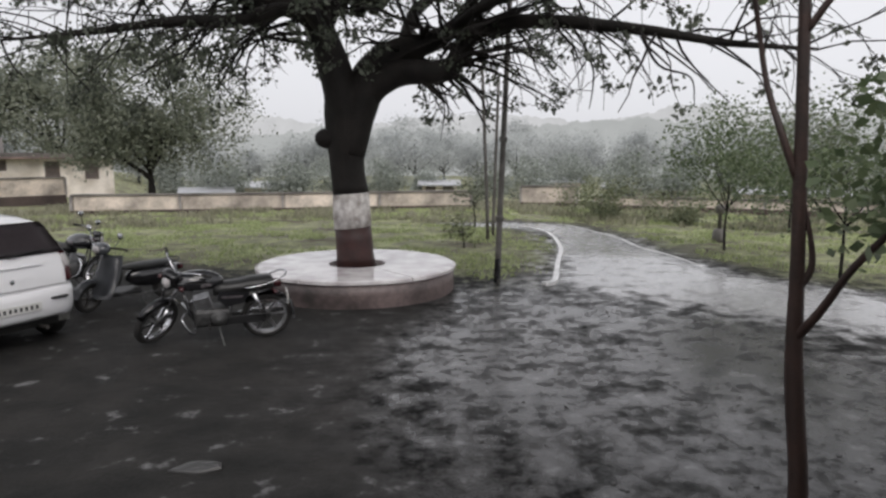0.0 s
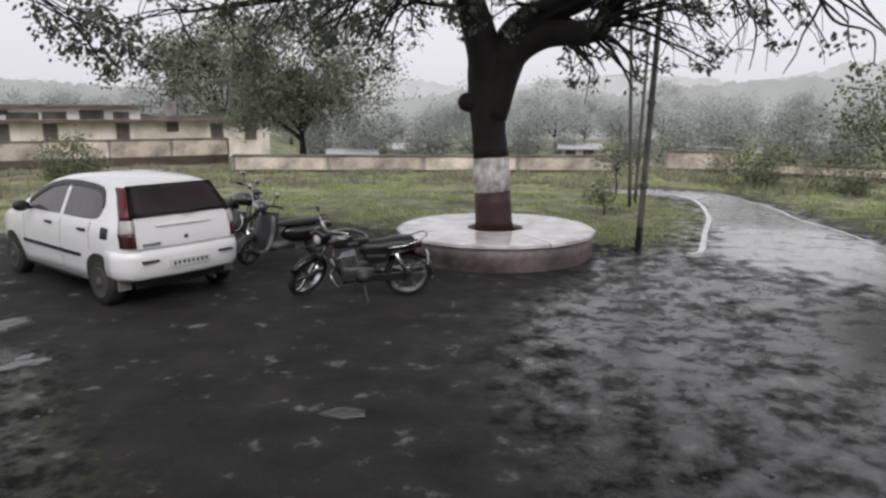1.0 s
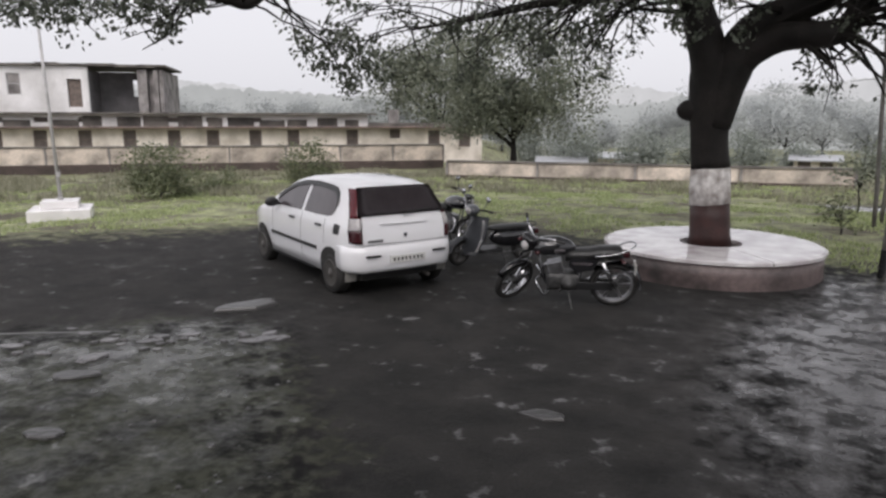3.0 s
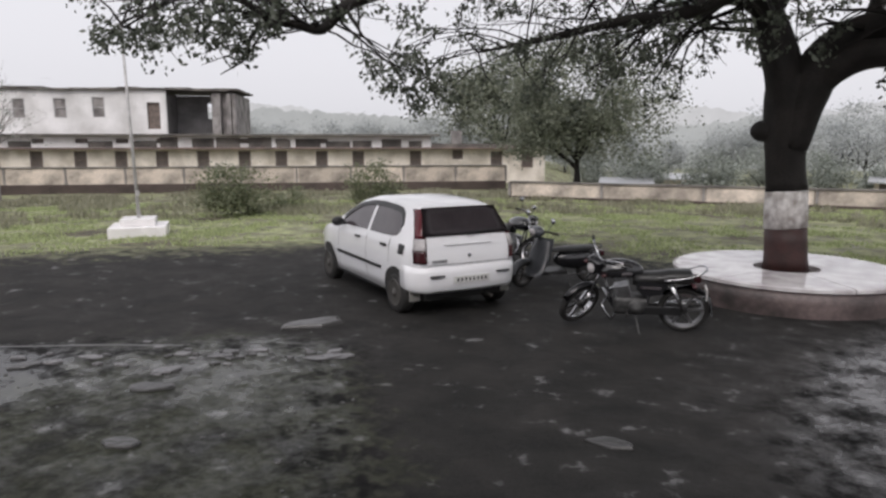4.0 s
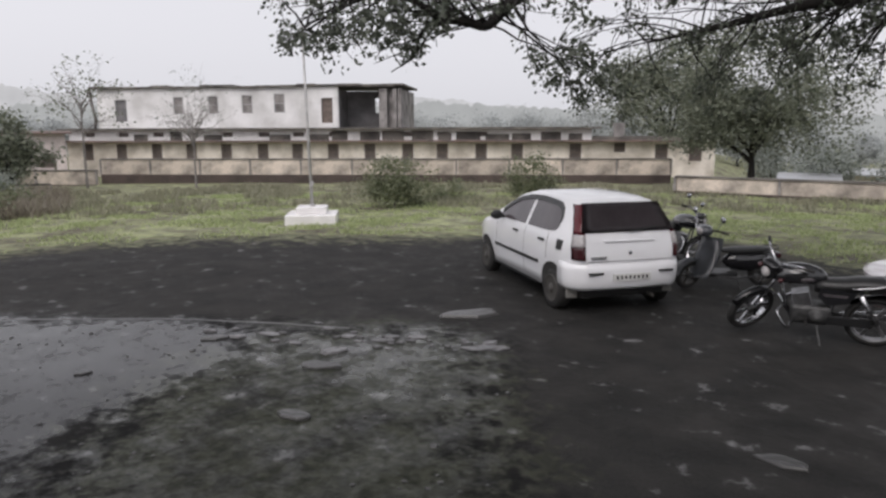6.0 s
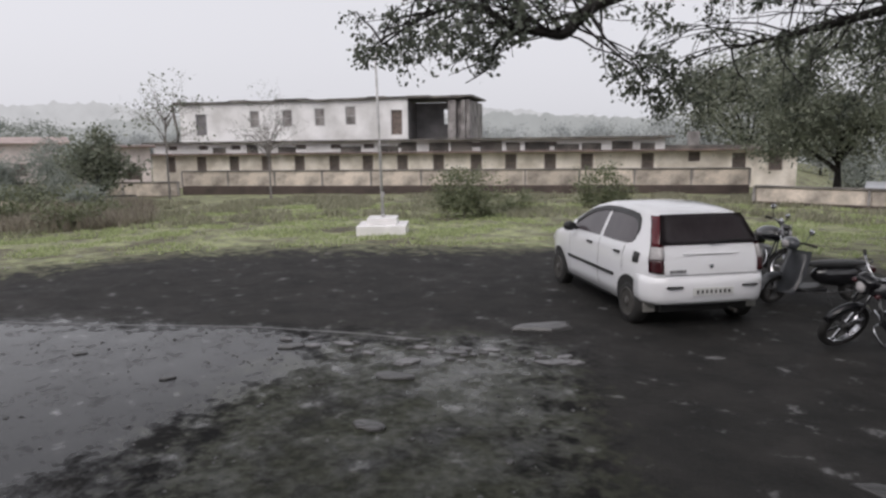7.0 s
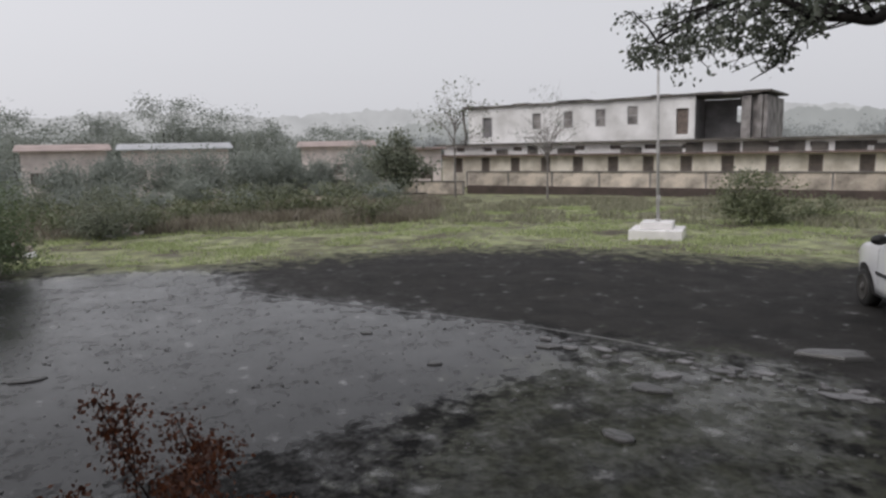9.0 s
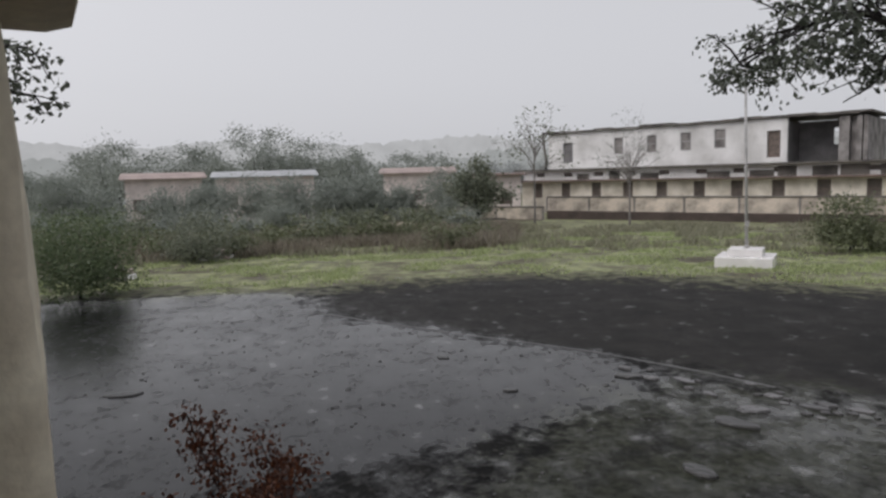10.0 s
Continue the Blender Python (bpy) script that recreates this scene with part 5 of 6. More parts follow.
def car():
    c = empty("hatchback_car", Matrix.Translation((-6.64, 8.50, 0)) @ Matrix.Rotation(radians(152.6), 4, "Z") @ Matrix.Diagonal((1.045, 1.02, 0.99, 1.0)))
    T = [0.0, 0.12, 0.25, 0.38, 0.5, 0.6, 0.7, 0.8, 0.88, 0.94, 0.975, 0.992, 1.0, 1.0]
    RND = [1, 1, 1, 1, 1, 1, 1, 1, 1, 0.985, 0.95, 0.87, 0.5, 0.0]
    xs = [-1.93, -1.915, -1.90, -1.885, -1.85, -1.80, -1.76, -1.71, -1.66, -1.62, -1.58, -1.5, -1.4, -1.3, -1.0, -0.7, -0.45, -0.2, 0.0, 0.2, 0.4, 0.6, 0.78, 0.95, 1.05, 1.15, 1.3, 1.45, 1.58, 1.7, 1.79, 1.86, 1.92]
    bm = B()
    rings = []
    for x in xs:
        top = lerp_keys(TOP, x)
        zb = 0.26 + 0.10 * ramp01(-1.5, -1.75, x) + 0.08 * ramp01(1.6, 1.85, x)
        half = []
        for t, r in zip(T, RND):
            z = zb + (top - zb) * t
            half.append((car_y(x, z) * r, z))
        ring = [bm.verts.new((x, y, z)) for y, z in half] + [bm.verts.new((x, -y, z)) for y, z in half[-2::-1]]
        rings.append(ring)
    for a, b in zip(rings, rings[1:]):
        for k in range(len(a) - 1):
            bm.faces.new((a[k], a[k + 1], b[k + 1], b[k]))
        bm.faces.new((a[-1], a[0], b[0], b[-1]))
    bm.faces.new(rings[0])
    bm.faces.new(rings[-1][::-1])
    body = part("body", bm, "car_paint", c, "glossy white bodywork", True)
    # rear bumper, proud of the tailgate
    bm = B()
    pts = [(-1.55, 0.81), (-1.70, 0.795), (-1.80, 0.765), (-1.88, 0.70), (-1.935, 0.58), (-1.962, 0.3), (-1.97, 0)]
    pts = pts + [(x, -y) for x, y in pts[-2::-1]]
    prof = [(-0.01, 0.36), (0.012, 0.40), (0.026, 0.48), (0.028, 0.62), (0.014, 0.70), (-0.03, 0.715), (-0.06, 0.5), (-0.05, 0.36)]
    cols = []
    for i, (x, y) in enumerate(pts):
        a, b = pts[max(i - 1, 0)], pts[min(i + 1, len(pts) - 1)]
        d = Vector((b[0] - a[0], b[1] - a[1], 0)).normalized()
        nrm = Vector((d.y, -d.x, 0))
        if nrm.dot(Vector((x + 0.6, y, 0))) < 0:
            nrm = -nrm
        cols.append([bm.verts.new(Vector((x, y, z)) + nrm * o) for o, z in prof])
    for a, b in zip(cols, cols[1:]):
        for k in range(len(prof)):
            bm.faces.new((a[k], a[(k + 1) % len(prof)], b[(k + 1) % len(prof)], b[k]))
    bm.faces.new(cols[0])
    bm.faces.new(cols[-1][::-1])
    bumper = part("rear_bumper", bm, "car_paint", c, smooth=True)
    for s in (1, -1):
        bm = B()
        box(bm, -2.012, -1.975, s * 0.50 - 0.10, s * 0.50 + 0.10, 0.575, 0.60, 0.004, Matrix.Translation((0.012, 0, 0)))
        part("bumper_slot", bm, "black_plastic", bumper, "black bumper reflector slot")
    # number plate with illegible bars
    bm = B()
    box(bm, -2.006, -1.996, -0.27, 0.27, 0.475, 0.575, 0.003)
    plate = part("number_plate", bm, "plate", bumper, "white plate with dark marks")
    for i in range(8):
        bm = B()
        y = 0.21 - i * 0.06
        box(bm, -2.010, -2.006, y - 0.014, y + 0.014, 0.503, 0.547)
        part("plate_mark", bm, "ink", plate)
    # rear window on the sloping tailgate
    def rear(bm, za, zb, ya, yb, out):
        n = 6
        top = []
        for i in range(n + 1):
            z = za + (zb - za) * i / n
            x = next((-1.95 + 0.002 * k for k in range(400) if lerp_keys(TOP, -1.95 + 0.002 * k) >= z), -1.5)
            y = ya + (yb - ya) * i / n
            top.append([bm.verts.new((x - out, y * u / 4, z + out * 0.6)) for u in range(-4, 5)])
        for a, b in zip(top, top[1:]):
            for k in range(8):
                bm.faces.new((a[k], a[k + 1], b[k + 1], b[k]))
        bmesh.ops.solidify(bm, geom=bm.faces[:], thickness=0.008)
    bm = B()
    rear(bm, 1.105, 1.465, 0.665, 0.555, 0.014)
    win = part("rear_window", bm, "glass", c, "dark tinted rear window", True)
    bm = B()
    tube(bm, [(-1.895, 0.0, 1.12), (-1.885, -0.2, 1.145), (-1.868, -0.42, 1.165)], 0.012, 6)
    part("wiper", bm, "black_plastic", win)
    # tailgate shut lines and handle recess
    bm = B()
    tube(bm, [(-1.935, -0.62, 0.735), (-1.945, 0.0, 0.735), (-1.935, 0.62, 0.735)], 0.004, 5)
    part("tailgate_seam", bm, "black_plastic", c)
    bm = B()
    box(bm, -1.918, -1.885, -0.36, 0.36, 0.985, 1.005, 0.006)
    part("tailgate_trim", bm, "car_paint", c)
    bm = B()
    lathe(bm, [(0.0, 0), (0.026, 0.0), (0.026, 0.012), (0.0, 0.016)], 14, Matrix.Translation((-1.93, 0, 0.84)) @ Matrix.Rotation(radians(-90), 4, "Y"))
    part("badge", bm, "chrome", c)
    bm = B()
    for i in range(5):
        box(bm, -1.945, -1.93, 0.34 + i * 0.045, 0.37 + i * 0.045, 0.765, 0.80)
    part("lettering_bar", bm, "alloy", c)
    # tall tail lamps round the corners
    for s in (1, -1):
        segs = (("red_lens", 1.09, 1.455, 0.10), ("clear_lens", 0.93, 1.09, 0.11), ("dark_lens", 0.765, 0.93, 0.11))
        lamp = None
        for m, z0, z1, w in segs:
            bm = B()
            cols = []
            for i in range(7):
                z = z0 + (z1 - z0) * i / 6
                x = next((-1.95 + 0.002 * k for k in range(400) if lerp_keys(TOP, -1.95 + 0.002 * k) >= z + 0.03), -1.5)
                x = max(x, -1.93)
                xi = x + w
                yo, yi = car_y(xi, z), car_y(x + 0.04, z)
                row = [(xi, yo + 0.014, z), (x + 0.05, car_y(x + 0.06, z) + 0.02, z), (x - 0.022, yi - 0.03, z), (x - 0.030, yi - 0.08, z), (x + 0.08, yi - 0.10, z), (xi, yo - 0.06, z)]
                cols.append([bm.verts.new((px, s * py, pz)) for px, py, pz in row])
            for a, b in zip(cols, cols[1:]):
                for k in range(6):
                    bm.faces.new((a[k], a[(k + 1) % 6], b[(k + 1) % 6], b[k]))
            bm.faces.new(cols[0])
            bm.faces.new(cols[-1][::-1])
            if lamp is None:
                lamp = part("tail_lamp", bm, m, c, "tall red tail lamp", True)
            else:
                part("lamp_segment", bm, m, lamp, smooth=True)
    # side glass, pillars, rubbing strips, handles, mirrors, fuel flap
    for s in (1, -1):
        def hi(x):
            return lerp_keys(TOP, x) - 0.115 - 0.05 * ramp01(0.2, 0.9, x)
        for name, poly in (("front_side_window", [(x, 1.045 - 0.01 * x, hi(x)) for x in (-0.34, -0.2, -0.05, 0.1, 0.25, 0.4, 0.52, 0.62)]),
                           ("rear_side_window", [(-1.36, 1.14, 1.20), (-1.31, 1.08, 1.32), (-1.2, 1.06, 1.395), (-1.05, 1.055, 1.425), (-0.85, 1.05, hi(-0.85)), (-0.65, 1.05, hi(-0.65)), (-0.44, 1.05, hi(-0.44))])):
            bm = B()
            side_panel(bm, poly, s)
            part(name, bm, "glass", c, "dark tinted side window")
        bm = B()
        side_panel(bm, [(-1.38, 1.20, 1.26), (-1.31, 1.32, 1.385), (-1.2, 1.385, 1.45), (-1.0, 1.41, 1.475), (-0.6, 1.425, 1.49), (-0.2, 1.41, 1.475), (0.1, 1.355, 1.42), (0.35, 1.255, 1.325), (0.6, 1.11, 1.185)], s, 0.02, 0.02, 3)
        part("rain_visor", bm, "black_plastic", c, "dark plastic window visor")
        bm = B()
        side_panel(bm, [(-0.93, 0.56, 0.605), (-0.3, 0.56, 0.605), (0.3, 0.56, 0.605), (0.74, 0.56, 0.605)], s, 0.016, 0.02, 3)
        part("rubbing_strip", bm, "black_plastic", c, "black side rubbing strip")
        for x in (-1.0, -0.08):
            bm = B()
            box(bm, x - 0.085, x + 0.085, s * (car_y(x, 0.92) + 0.012) - 0.014, s * (car_y(x, 0.92) + 0.012) + 0.014, 0.90, 0.935, 0.008)
            part("door_handle", bm, "black_plastic", c, "black door handle")
        for x in (-0.39, 0.72, -1.16):
            bm = B()
            side_panel(bm, [(x, 0.34 if x > -1 else 0.68, 1.03), (x + 0.006, 0.34 if x > -1 else 0.68, 1.03)], s, 0.001, 0.008)
            part("door_seam", bm, "black_plastic", c)
        bm = B()
        ellipsoid(bm, (0.52, s * 0.90, 1.085), (0.07, 0.11, 0.078), 12)
        box(bm, 0.49, 0.55, s * 0.80 - 0.06, s * 0.80 + 0.06, 1.03, 1.07)
        part("wing_mirror", bm, "black_plastic", c, "black wing mirror", True)
        if s == 1:
            bm = B()
            side_panel(bm, [(-1.58, 0.85, 0.975), (-1.51, 0.845, 0.985), (-1.44, 0.845, 0.985)], s, 0.008, 0.012, 4)
            part("fuel_flap", bm, "black_plastic", c, "black square fuel flap")
        # sill, arches, wheels
        bm = B()
        side_panel(bm, [(-0.78, 0.235, 0.27), (0.0, 0.235, 0.27), (0.9, 0.235, 0.27)], s, 0.004, 0.05, 3)
        part("sill", bm, "black_plastic", c)
        for x in (-1.36, 1.20):
            y = car_y(x, 0.5)
            # no hollow is cut: a flat dark disc draws the arch's shaded gap
            bm = B()
            outer = []
            for k in range(25):
                a = math.pi * (-0.06 + 1.12 * k / 24)
                outer.append((math.cos(a), math.sin(a)))
            lo = [bm.verts.new((x, s * (y + 0.005), 0.30))]
            vo = [bm.verts.new((x + 0.355 * ca, s * (car_y(x + 0.355 * ca, 0.30 + 0.355 * max(sa, -0.1)) + 0.006), 0.30 + 0.355 * sa)) for ca, sa in outer]
            for a, b in zip(vo, vo[1:]):
                bm.faces.new((lo[0], a, b))
            part("arch_disc", bm, "rubber", c, "dark disc drawn for the hollow of the wheel arch")
            R = Matrix.Translation((x, s * (y - 0.075), 0.285)) @ Matrix.Rotation(radians(-90 * s), 4, "X")
            bm = B()
            lathe(bm, [(0.17, -0.09), (0.26, -0.088), (0.283, -0.06), (0.287, 0.0), (0.283, 0.06), (0.262, 0.088), (0.20, 0.092), (0.17, 0.085)], 32, R)
            tyre = part("wheel", bm, "rubber", c, "muddy road wheel", True)
            bm = B()
            lathe(bm, [(0.0, 0.115), (0.045, 0.112), (0.055, 0.10), (0.09, 0.09), (0.12, 0.098), (0.15, 0.09), (0.17, 0.095), (0.188, 0.104), (0.196, 0.09), (0.18, 0.0)], 24, R)
            rim = part("rim", bm, "mud_steel", tyre, "dusty pressed steel rim", True)
        bm = B()
        box(bm, -1.72, -1.705, s * 0.70 - 0.08, s * 0.70 + 0.08, 0.22, 0.38, 0.004)
        part("mud_flap", bm, "concrete", c, "pale mud flap")
    bm = B()
    box(bm, -1.80, 1.7, -0.60, 0.60, 0.22, 0.34, 0.03)
    part("underbody", bm, "rubber", c)
    bm = B()
    tube(bm, [(-1.6, -0.35, 0.24), (-1.95, -0.35, 0.24)], 0.025, 8)
    part("exhaust", bm, "mud_steel", c)
    # windscreen and head lamps on the far side
    bm = B()
    cols = []
    for i in range(6):
        x = 0.22 + (1.0 - 0.22) * i / 5
        z = lerp_keys(TOP, x)
        w = 0.50 + 0.12 * i / 5
        cols.append([bm.verts.new((x + 0.008, w * u / 4, z + 0.010 - 0.02 * abs(u / 4) ** 3)) for u in range(-4, 5)])
    for a, b in zip(cols, cols[1:]):
        for k in range(8):
            bm.faces.new((a[k], a[k + 1], b[k + 1], b[k]))
    part("windscreen", bm, "glass", c, smooth=True)
    for s in (1, -1):
        bm = B()
        ellipsoid(bm, (1.74, s * 0.60, 0.72), (0.14, 0.12, 0.10), 12)
        part("head_lamp", bm, "clear_lens", c, smooth=True)
    return tagged(c, "white five-door hatchback with red tail lamps parked on wet ground", "car")


car()


# ---- two-wheelers: x forward, the wheels' contact at z 0, the middle between the axles at x 0 ----
def bike_wheel(parent, x, r, tyre_w, spoke_mat, m, spokes=6, cast=True):
    base = m @ Matrix.Translation((0, 0, 0)) @ Matrix.Rotation(radians(90), 4, "X")
    bm = B()
    ri = r - 0.06
    prof = [(ri, -tyre_w / 2), (r - 0.02, -tyre_w / 2), (r - 0.004, -tyre_w * 0.3), (r, 0), (r - 0.004, tyre_w * 0.3), (r - 0.02, tyre_w / 2), (ri, tyre_w / 2), (ri - 0.004, 0), (ri, -tyre_w / 2)]
    seg = 32
    rings = []
    for a, b in prof[:-1]:
        rings.append([bm.verts.new((a * math.cos(2 * math.pi * k / seg), a * math.sin(2 * math.pi * k / seg), b)) for k in range(seg)])
    for i in range(len(rings)):
        A, Bq = rings[i], rings[(i + 1) % len(rings)]
        for k in range(seg):
            bm.faces.new((A[k], A[(k + 1) % seg], Bq[(k + 1) % seg], Bq[k]))
    bmesh.ops.transform(bm, matrix=base, verts=bm.verts[:])
    tyre = part("wheel", bm, "rubber", parent, "tyre and wheel", True)
    bm = B()
    rings = []
    for a, b in ((ri - 0.022, -tyre_w * 0.36), (ri + 0.004, -tyre_w * 0.46), (ri + 0.004, tyre_w * 0.46), (ri - 0.022, tyre_w * 0.36)):
        rings.append([bm.verts.new((a * math.cos(2 * math.pi * k / seg), a * math.sin(2 * math.pi * k / seg), b)) for k in range(seg)])
    for i in range(4):
        A, Bq = rings[i], rings[(i + 1) % 4]
        for k in range(seg):
            bm.faces.new((A[k], A[(k + 1) % seg], Bq[(k + 1) % seg], Bq[k]))
    bmesh.ops.transform(bm, matrix=base, verts=bm.verts[:])
    part("rim", bm, spoke_mat, tyre, "pale alloy rim")
    for k in range(spokes):
        bm = B()
        a = 2 * math.pi * k / spokes
        box(bm, 0.03, ri - 0.01, -0.017, 0.017, -0.012, 0.012, 0.004, base @ Matrix.Rotation(a, 4, "Z"))
        part("spoke", bm, spoke_mat, tyre)
    bm = B()
    lathe(bm, [(0.02, -0.06), (0.05, -0.05), (0.055, 0.05), (0.02, 0.06)], 14, base)
    part("hub", bm, "engine", tyre)
    return tyre


def guard(bm, cx, cz, r, a0, a1, w, m=None):
    """A curved mudguard over a wheel, from angle a0 to a1."""
    cols = []
    n = 12
    for i in range(n + 1):
        a = radians(a0 + (a1 - a0) * i / n)
        row = []
        for u in (-1, -0.6, 0, 0.6, 1):
            rr = r - 0.035 * u * u
            row.append(bm.verts.new((cx + rr * math.cos(a), w / 2 * u, cz + rr * math.sin(a))))
        cols.append(row)
    for a, b in zip(cols, cols[1:]):
        for k in range(4):
            bm.faces.new((a[k], a[k + 1], b[k + 1], b[k]))
    bmesh.ops.solidify(bm, geom=bm.faces[:], thickness=0.006)
    if m is not None:
        bmesh.ops.transform(bm, matrix=m, verts=bm.verts[:])


def motorcycle(name, label, m, paint="bike_paint", steer=18.0, lean=-9.0, rack=True):
    t = empty(name, m @ Matrix.Rotation(radians(lean), 4, "X"))
    F, Rr, r = 0.64, -0.62, 0.305
    # everything that turns with the bars
    st = Matrix.Translation((0.42, 0, 0.86)) @ Matrix.Rotation(radians(steer), 4, Vector((-0.42, 0, 0.9)).normalized()) @ Matrix.Translation((-0.42, 0, -0.86))
    bike_wheel(t, F, r, 0.085, "chrome", st @ Matrix.Translation((F, 0, r)), 6)
    bike_wheel(t, Rr, r, 0.10, "alloy", Matrix.Translation((Rr, 0, r)), 6)
    for s in (1, -1):
        bm = B()
        tube(bm, [st @ Vector(p) for p in ((F, s * 0.075, r), (F - 0.075, s * 0.075, 0.50))], 0.026, 8)
        tube(bm, [st @ Vector(p) for p in ((F - 0.075, s * 0.075, 0.50), (0.39, s * 0.075, 0.93))], 0.017, 8)
        part("fork_tube", bm, "chrome", t, "shiny fork tube", True)
    bm = B()
    guard(bm, F, r, r + 0.035, 35, 165, 0.11, st)
    part("front_mudguard", bm, paint, t, smooth=True)
    bm = B()
    guard(bm, Rr, r, r + 0.05, 40, 190, 0.14)
    part("rear_mudguard", bm, paint, t, smooth=True)
    bm = B()
    lathe(bm, [(0.02, -0.1), (0.07, -0.09), (0.088, -0.02), (0.09, 0.03), (0.075, 0.05), (0.0, 0.055)], 18, st @ Matrix.Translation((0.50, 0, 0.86)) @ Matrix.Rotation(radians(80), 4, "Y"))
    head = part("headlamp", bm, paint, t, "headlamp in a dark cowl", True)
    bm = B()
    lathe(bm, [(0.07, 0.048), (0.05, 0.062), (0.0, 0.068)], 16, st @ Matrix.Translation((0.50, 0, 0.86)) @ Matrix.Rotation(radians(80), 4, "Y"))
    part("lens", bm, "clear_lens", head, smooth=True)
    bm = B()
    box(bm, 0.42, 0.54, -0.10, 0.10, 0.90, 1.00, 0.03, st)
    part("instrument_cowl", bm, paint, t, smooth=True)
    bm = B()
    tube(bm, [st @ Vector(p) for p in smooth_line([(0.24, -0.36, 1.03), (0.34, -0.22, 1.04), (0.385, -0.06, 0.97), (0.385, 0.06, 0.97), (0.34, 0.22, 1.04), (0.24, 0.36, 1.03)], 5)], 0.012, 8)
    part("handlebar", bm, "chrome", t, smooth=True)
    for s in (1, -1):
        bm = B()
        tube(bm, [st @ Vector(p) for p in ((0.30, s * 0.28, 1.035), (0.235, s * 0.375, 1.03))], 0.019, 8)
        part("grip", bm, "rubber", t)
        bm = B()
        tube(bm, [st @ Vector(p) for p in ((0.32, s * 0.24, 1.04), (0.32, s * 0.31, 1.13), (0.31, s * 0.34, 1.19))], 0.007, 6)
        if rack:
            bm.free()
        else:
            mir = part("mirror_stalk", bm, "black_plastic", t)
            bm = B()
            ellipsoid(bm, st @ Vector((0.31, s * 0.36, 1.215)), (0.022, 0.062, 0.042), 12)
            part("mirror", bm, "chrome", mir, "round rear-view mirror", True)
        bm = B()
        ellipsoid(bm, st @ Vector((0.47, s * 0.17, 0.83)), (0.035, 0.04, 0.03), 10)
        part("front_indicator", bm, "dark_lens", t, smooth=True)
        bm = B()
        tube(bm, [(-0.68, s * 0.12, 0.72), (-0.70, s * 0.17, 0.70)], 0.012, 6)
        ellipsoid(bm, (-0.71, s * 0.20, 0.70), (0.03, 0.04, 0.028), 10)
        part("rear_indicator", bm, "dark_lens", t, smooth=True)
        bm = B()
        tube(bm, [(Rr + 0.02, s * 0.12, r + 0.02), (Rr + 0.16, s * 0.13, 0.66)], 0.026, 8)
        part("shock_absorber", bm, "chrome", t, smooth=True)
        bm = B()
        tube(bm, [(-0.10, s * 0.10, r), (Rr, s * 0.10, r)], 0.022, 8)
        part("swing_arm", bm, "engine", t)
        bm = B()
        tube(bm, [(0.06, s * 0.08, 0.27), (0.06, s * 0.23, 0.27)], 0.016, 8)
        part("footrest", bm, "rubber", t)
        # frame tubes
        bm = B()
        tube(bm, [(0.36, s * 0.02, 0.80), (0.28, s * 0.06, 0.42), (0.18, s * 0.08, 0.24), (-0.15, s * 0.10, 0.25), (-0.22, s * 0.11, 0.58), (-0.72, s * 0.11, 0.72)], 0.016, 8)
        part("frame_tube", bm, "bike_paint", t, smooth=True)
    # tank
    def tank_shape(q):
        f = 0.72 + 0.28 * ramp01(-0.26, 0.12, q.x)
        return Vector((q.x, q.y * f, q.z if q.z > 0 else q.z * 0.62))
    bm = B()
    ellipsoid(bm, (0.17, 0, 0.80), (0.30, 0.165, 0.165), 20, None, tank_shape)
    tank = part("fuel_tank", bm, paint, t, "glossy dark fuel tank", True)
    for s in (1, -1):
        bm = B()
        ellipsoid(bm, (0.19, s * 0.105, 0.80), (0.19, 0.045, 0.045), 14)
        part("tank_decal", bm, "bike_stripe", tank, "pale tank decal", True)
        bm = B()
        prism(bm, [(-0.42, 0.69), (-0.06, 0.71), (-0.04, 0.60), (-0.14, 0.50), (-0.34, 0.54)], 0.03, Matrix.Translation((0, s * 0.115, 0)))
        part("side_cover", bm, paint, t, "dark side panel")
        bm = B()
        prism(bm, [(-0.34, 0.645), (-0.08, 0.645), (-0.11, 0.62), (-0.32, 0.615)], 0.006, Matrix.Translation((0, s * 0.135, 0)))
        part("decal", bm, "bike_stripe", t)
    bm = B()
    lathe(bm, [(0.035, 0), (0.035, 0.015), (0.0, 0.02)], 14, Matrix.Translation((0.22, 0, 0.935)))
    part("filler_cap", bm, "chrome", tank)
    # seat with a stepped outline
    bm = B()
    prof = [(0.0, 0.76), (-0.10, 0.765), (-0.30, 0.78), (-0.42, 0.81), (-0.66, 0.825), (-0.70, 0.79)]
    cols = []
    for x, z in prof:
        w = 0.10 + 0.03 * min(1, max(0, -x / 0.35))
        cols.append([bm.verts.new((x, w * a, z + b)) for a, b in ((-1, -0.11), (-1.06, -0.04), (-0.8, 0.012), (0, 0.026), (0.8, 0.012), (1.06, -0.04), (1, -0.11))])
    for a, b in zip(cols, cols[1:]):
        for k in range(7):
            bm.faces.new((a[k], a[(k + 1) % 7], b[(k + 1) % 7], b[k]))
    bm.faces.new(cols[0])
    bm.faces.new(cols[-1][::-1])
    part("seat", bm, "seat", t, "long black vinyl seat", True)
    # engine
    bm = B()
    box(bm, -0.20, 0.23, -0.13, 0.13, 0.24, 0.47, 0.05)
    eng = part("engine", bm, "engine", t, "dirty grey engine block", True)
    for k in range(7):
        bm = B()
        box(bm, -0.09, 0.09, -0.10, 0.10, k * 0.026, k * 0.026 + 0.012, 0.003, Matrix.Translation((0.10, 0, 0.45)) @ Matrix.Rotation(radians(14), 4, "Y"))
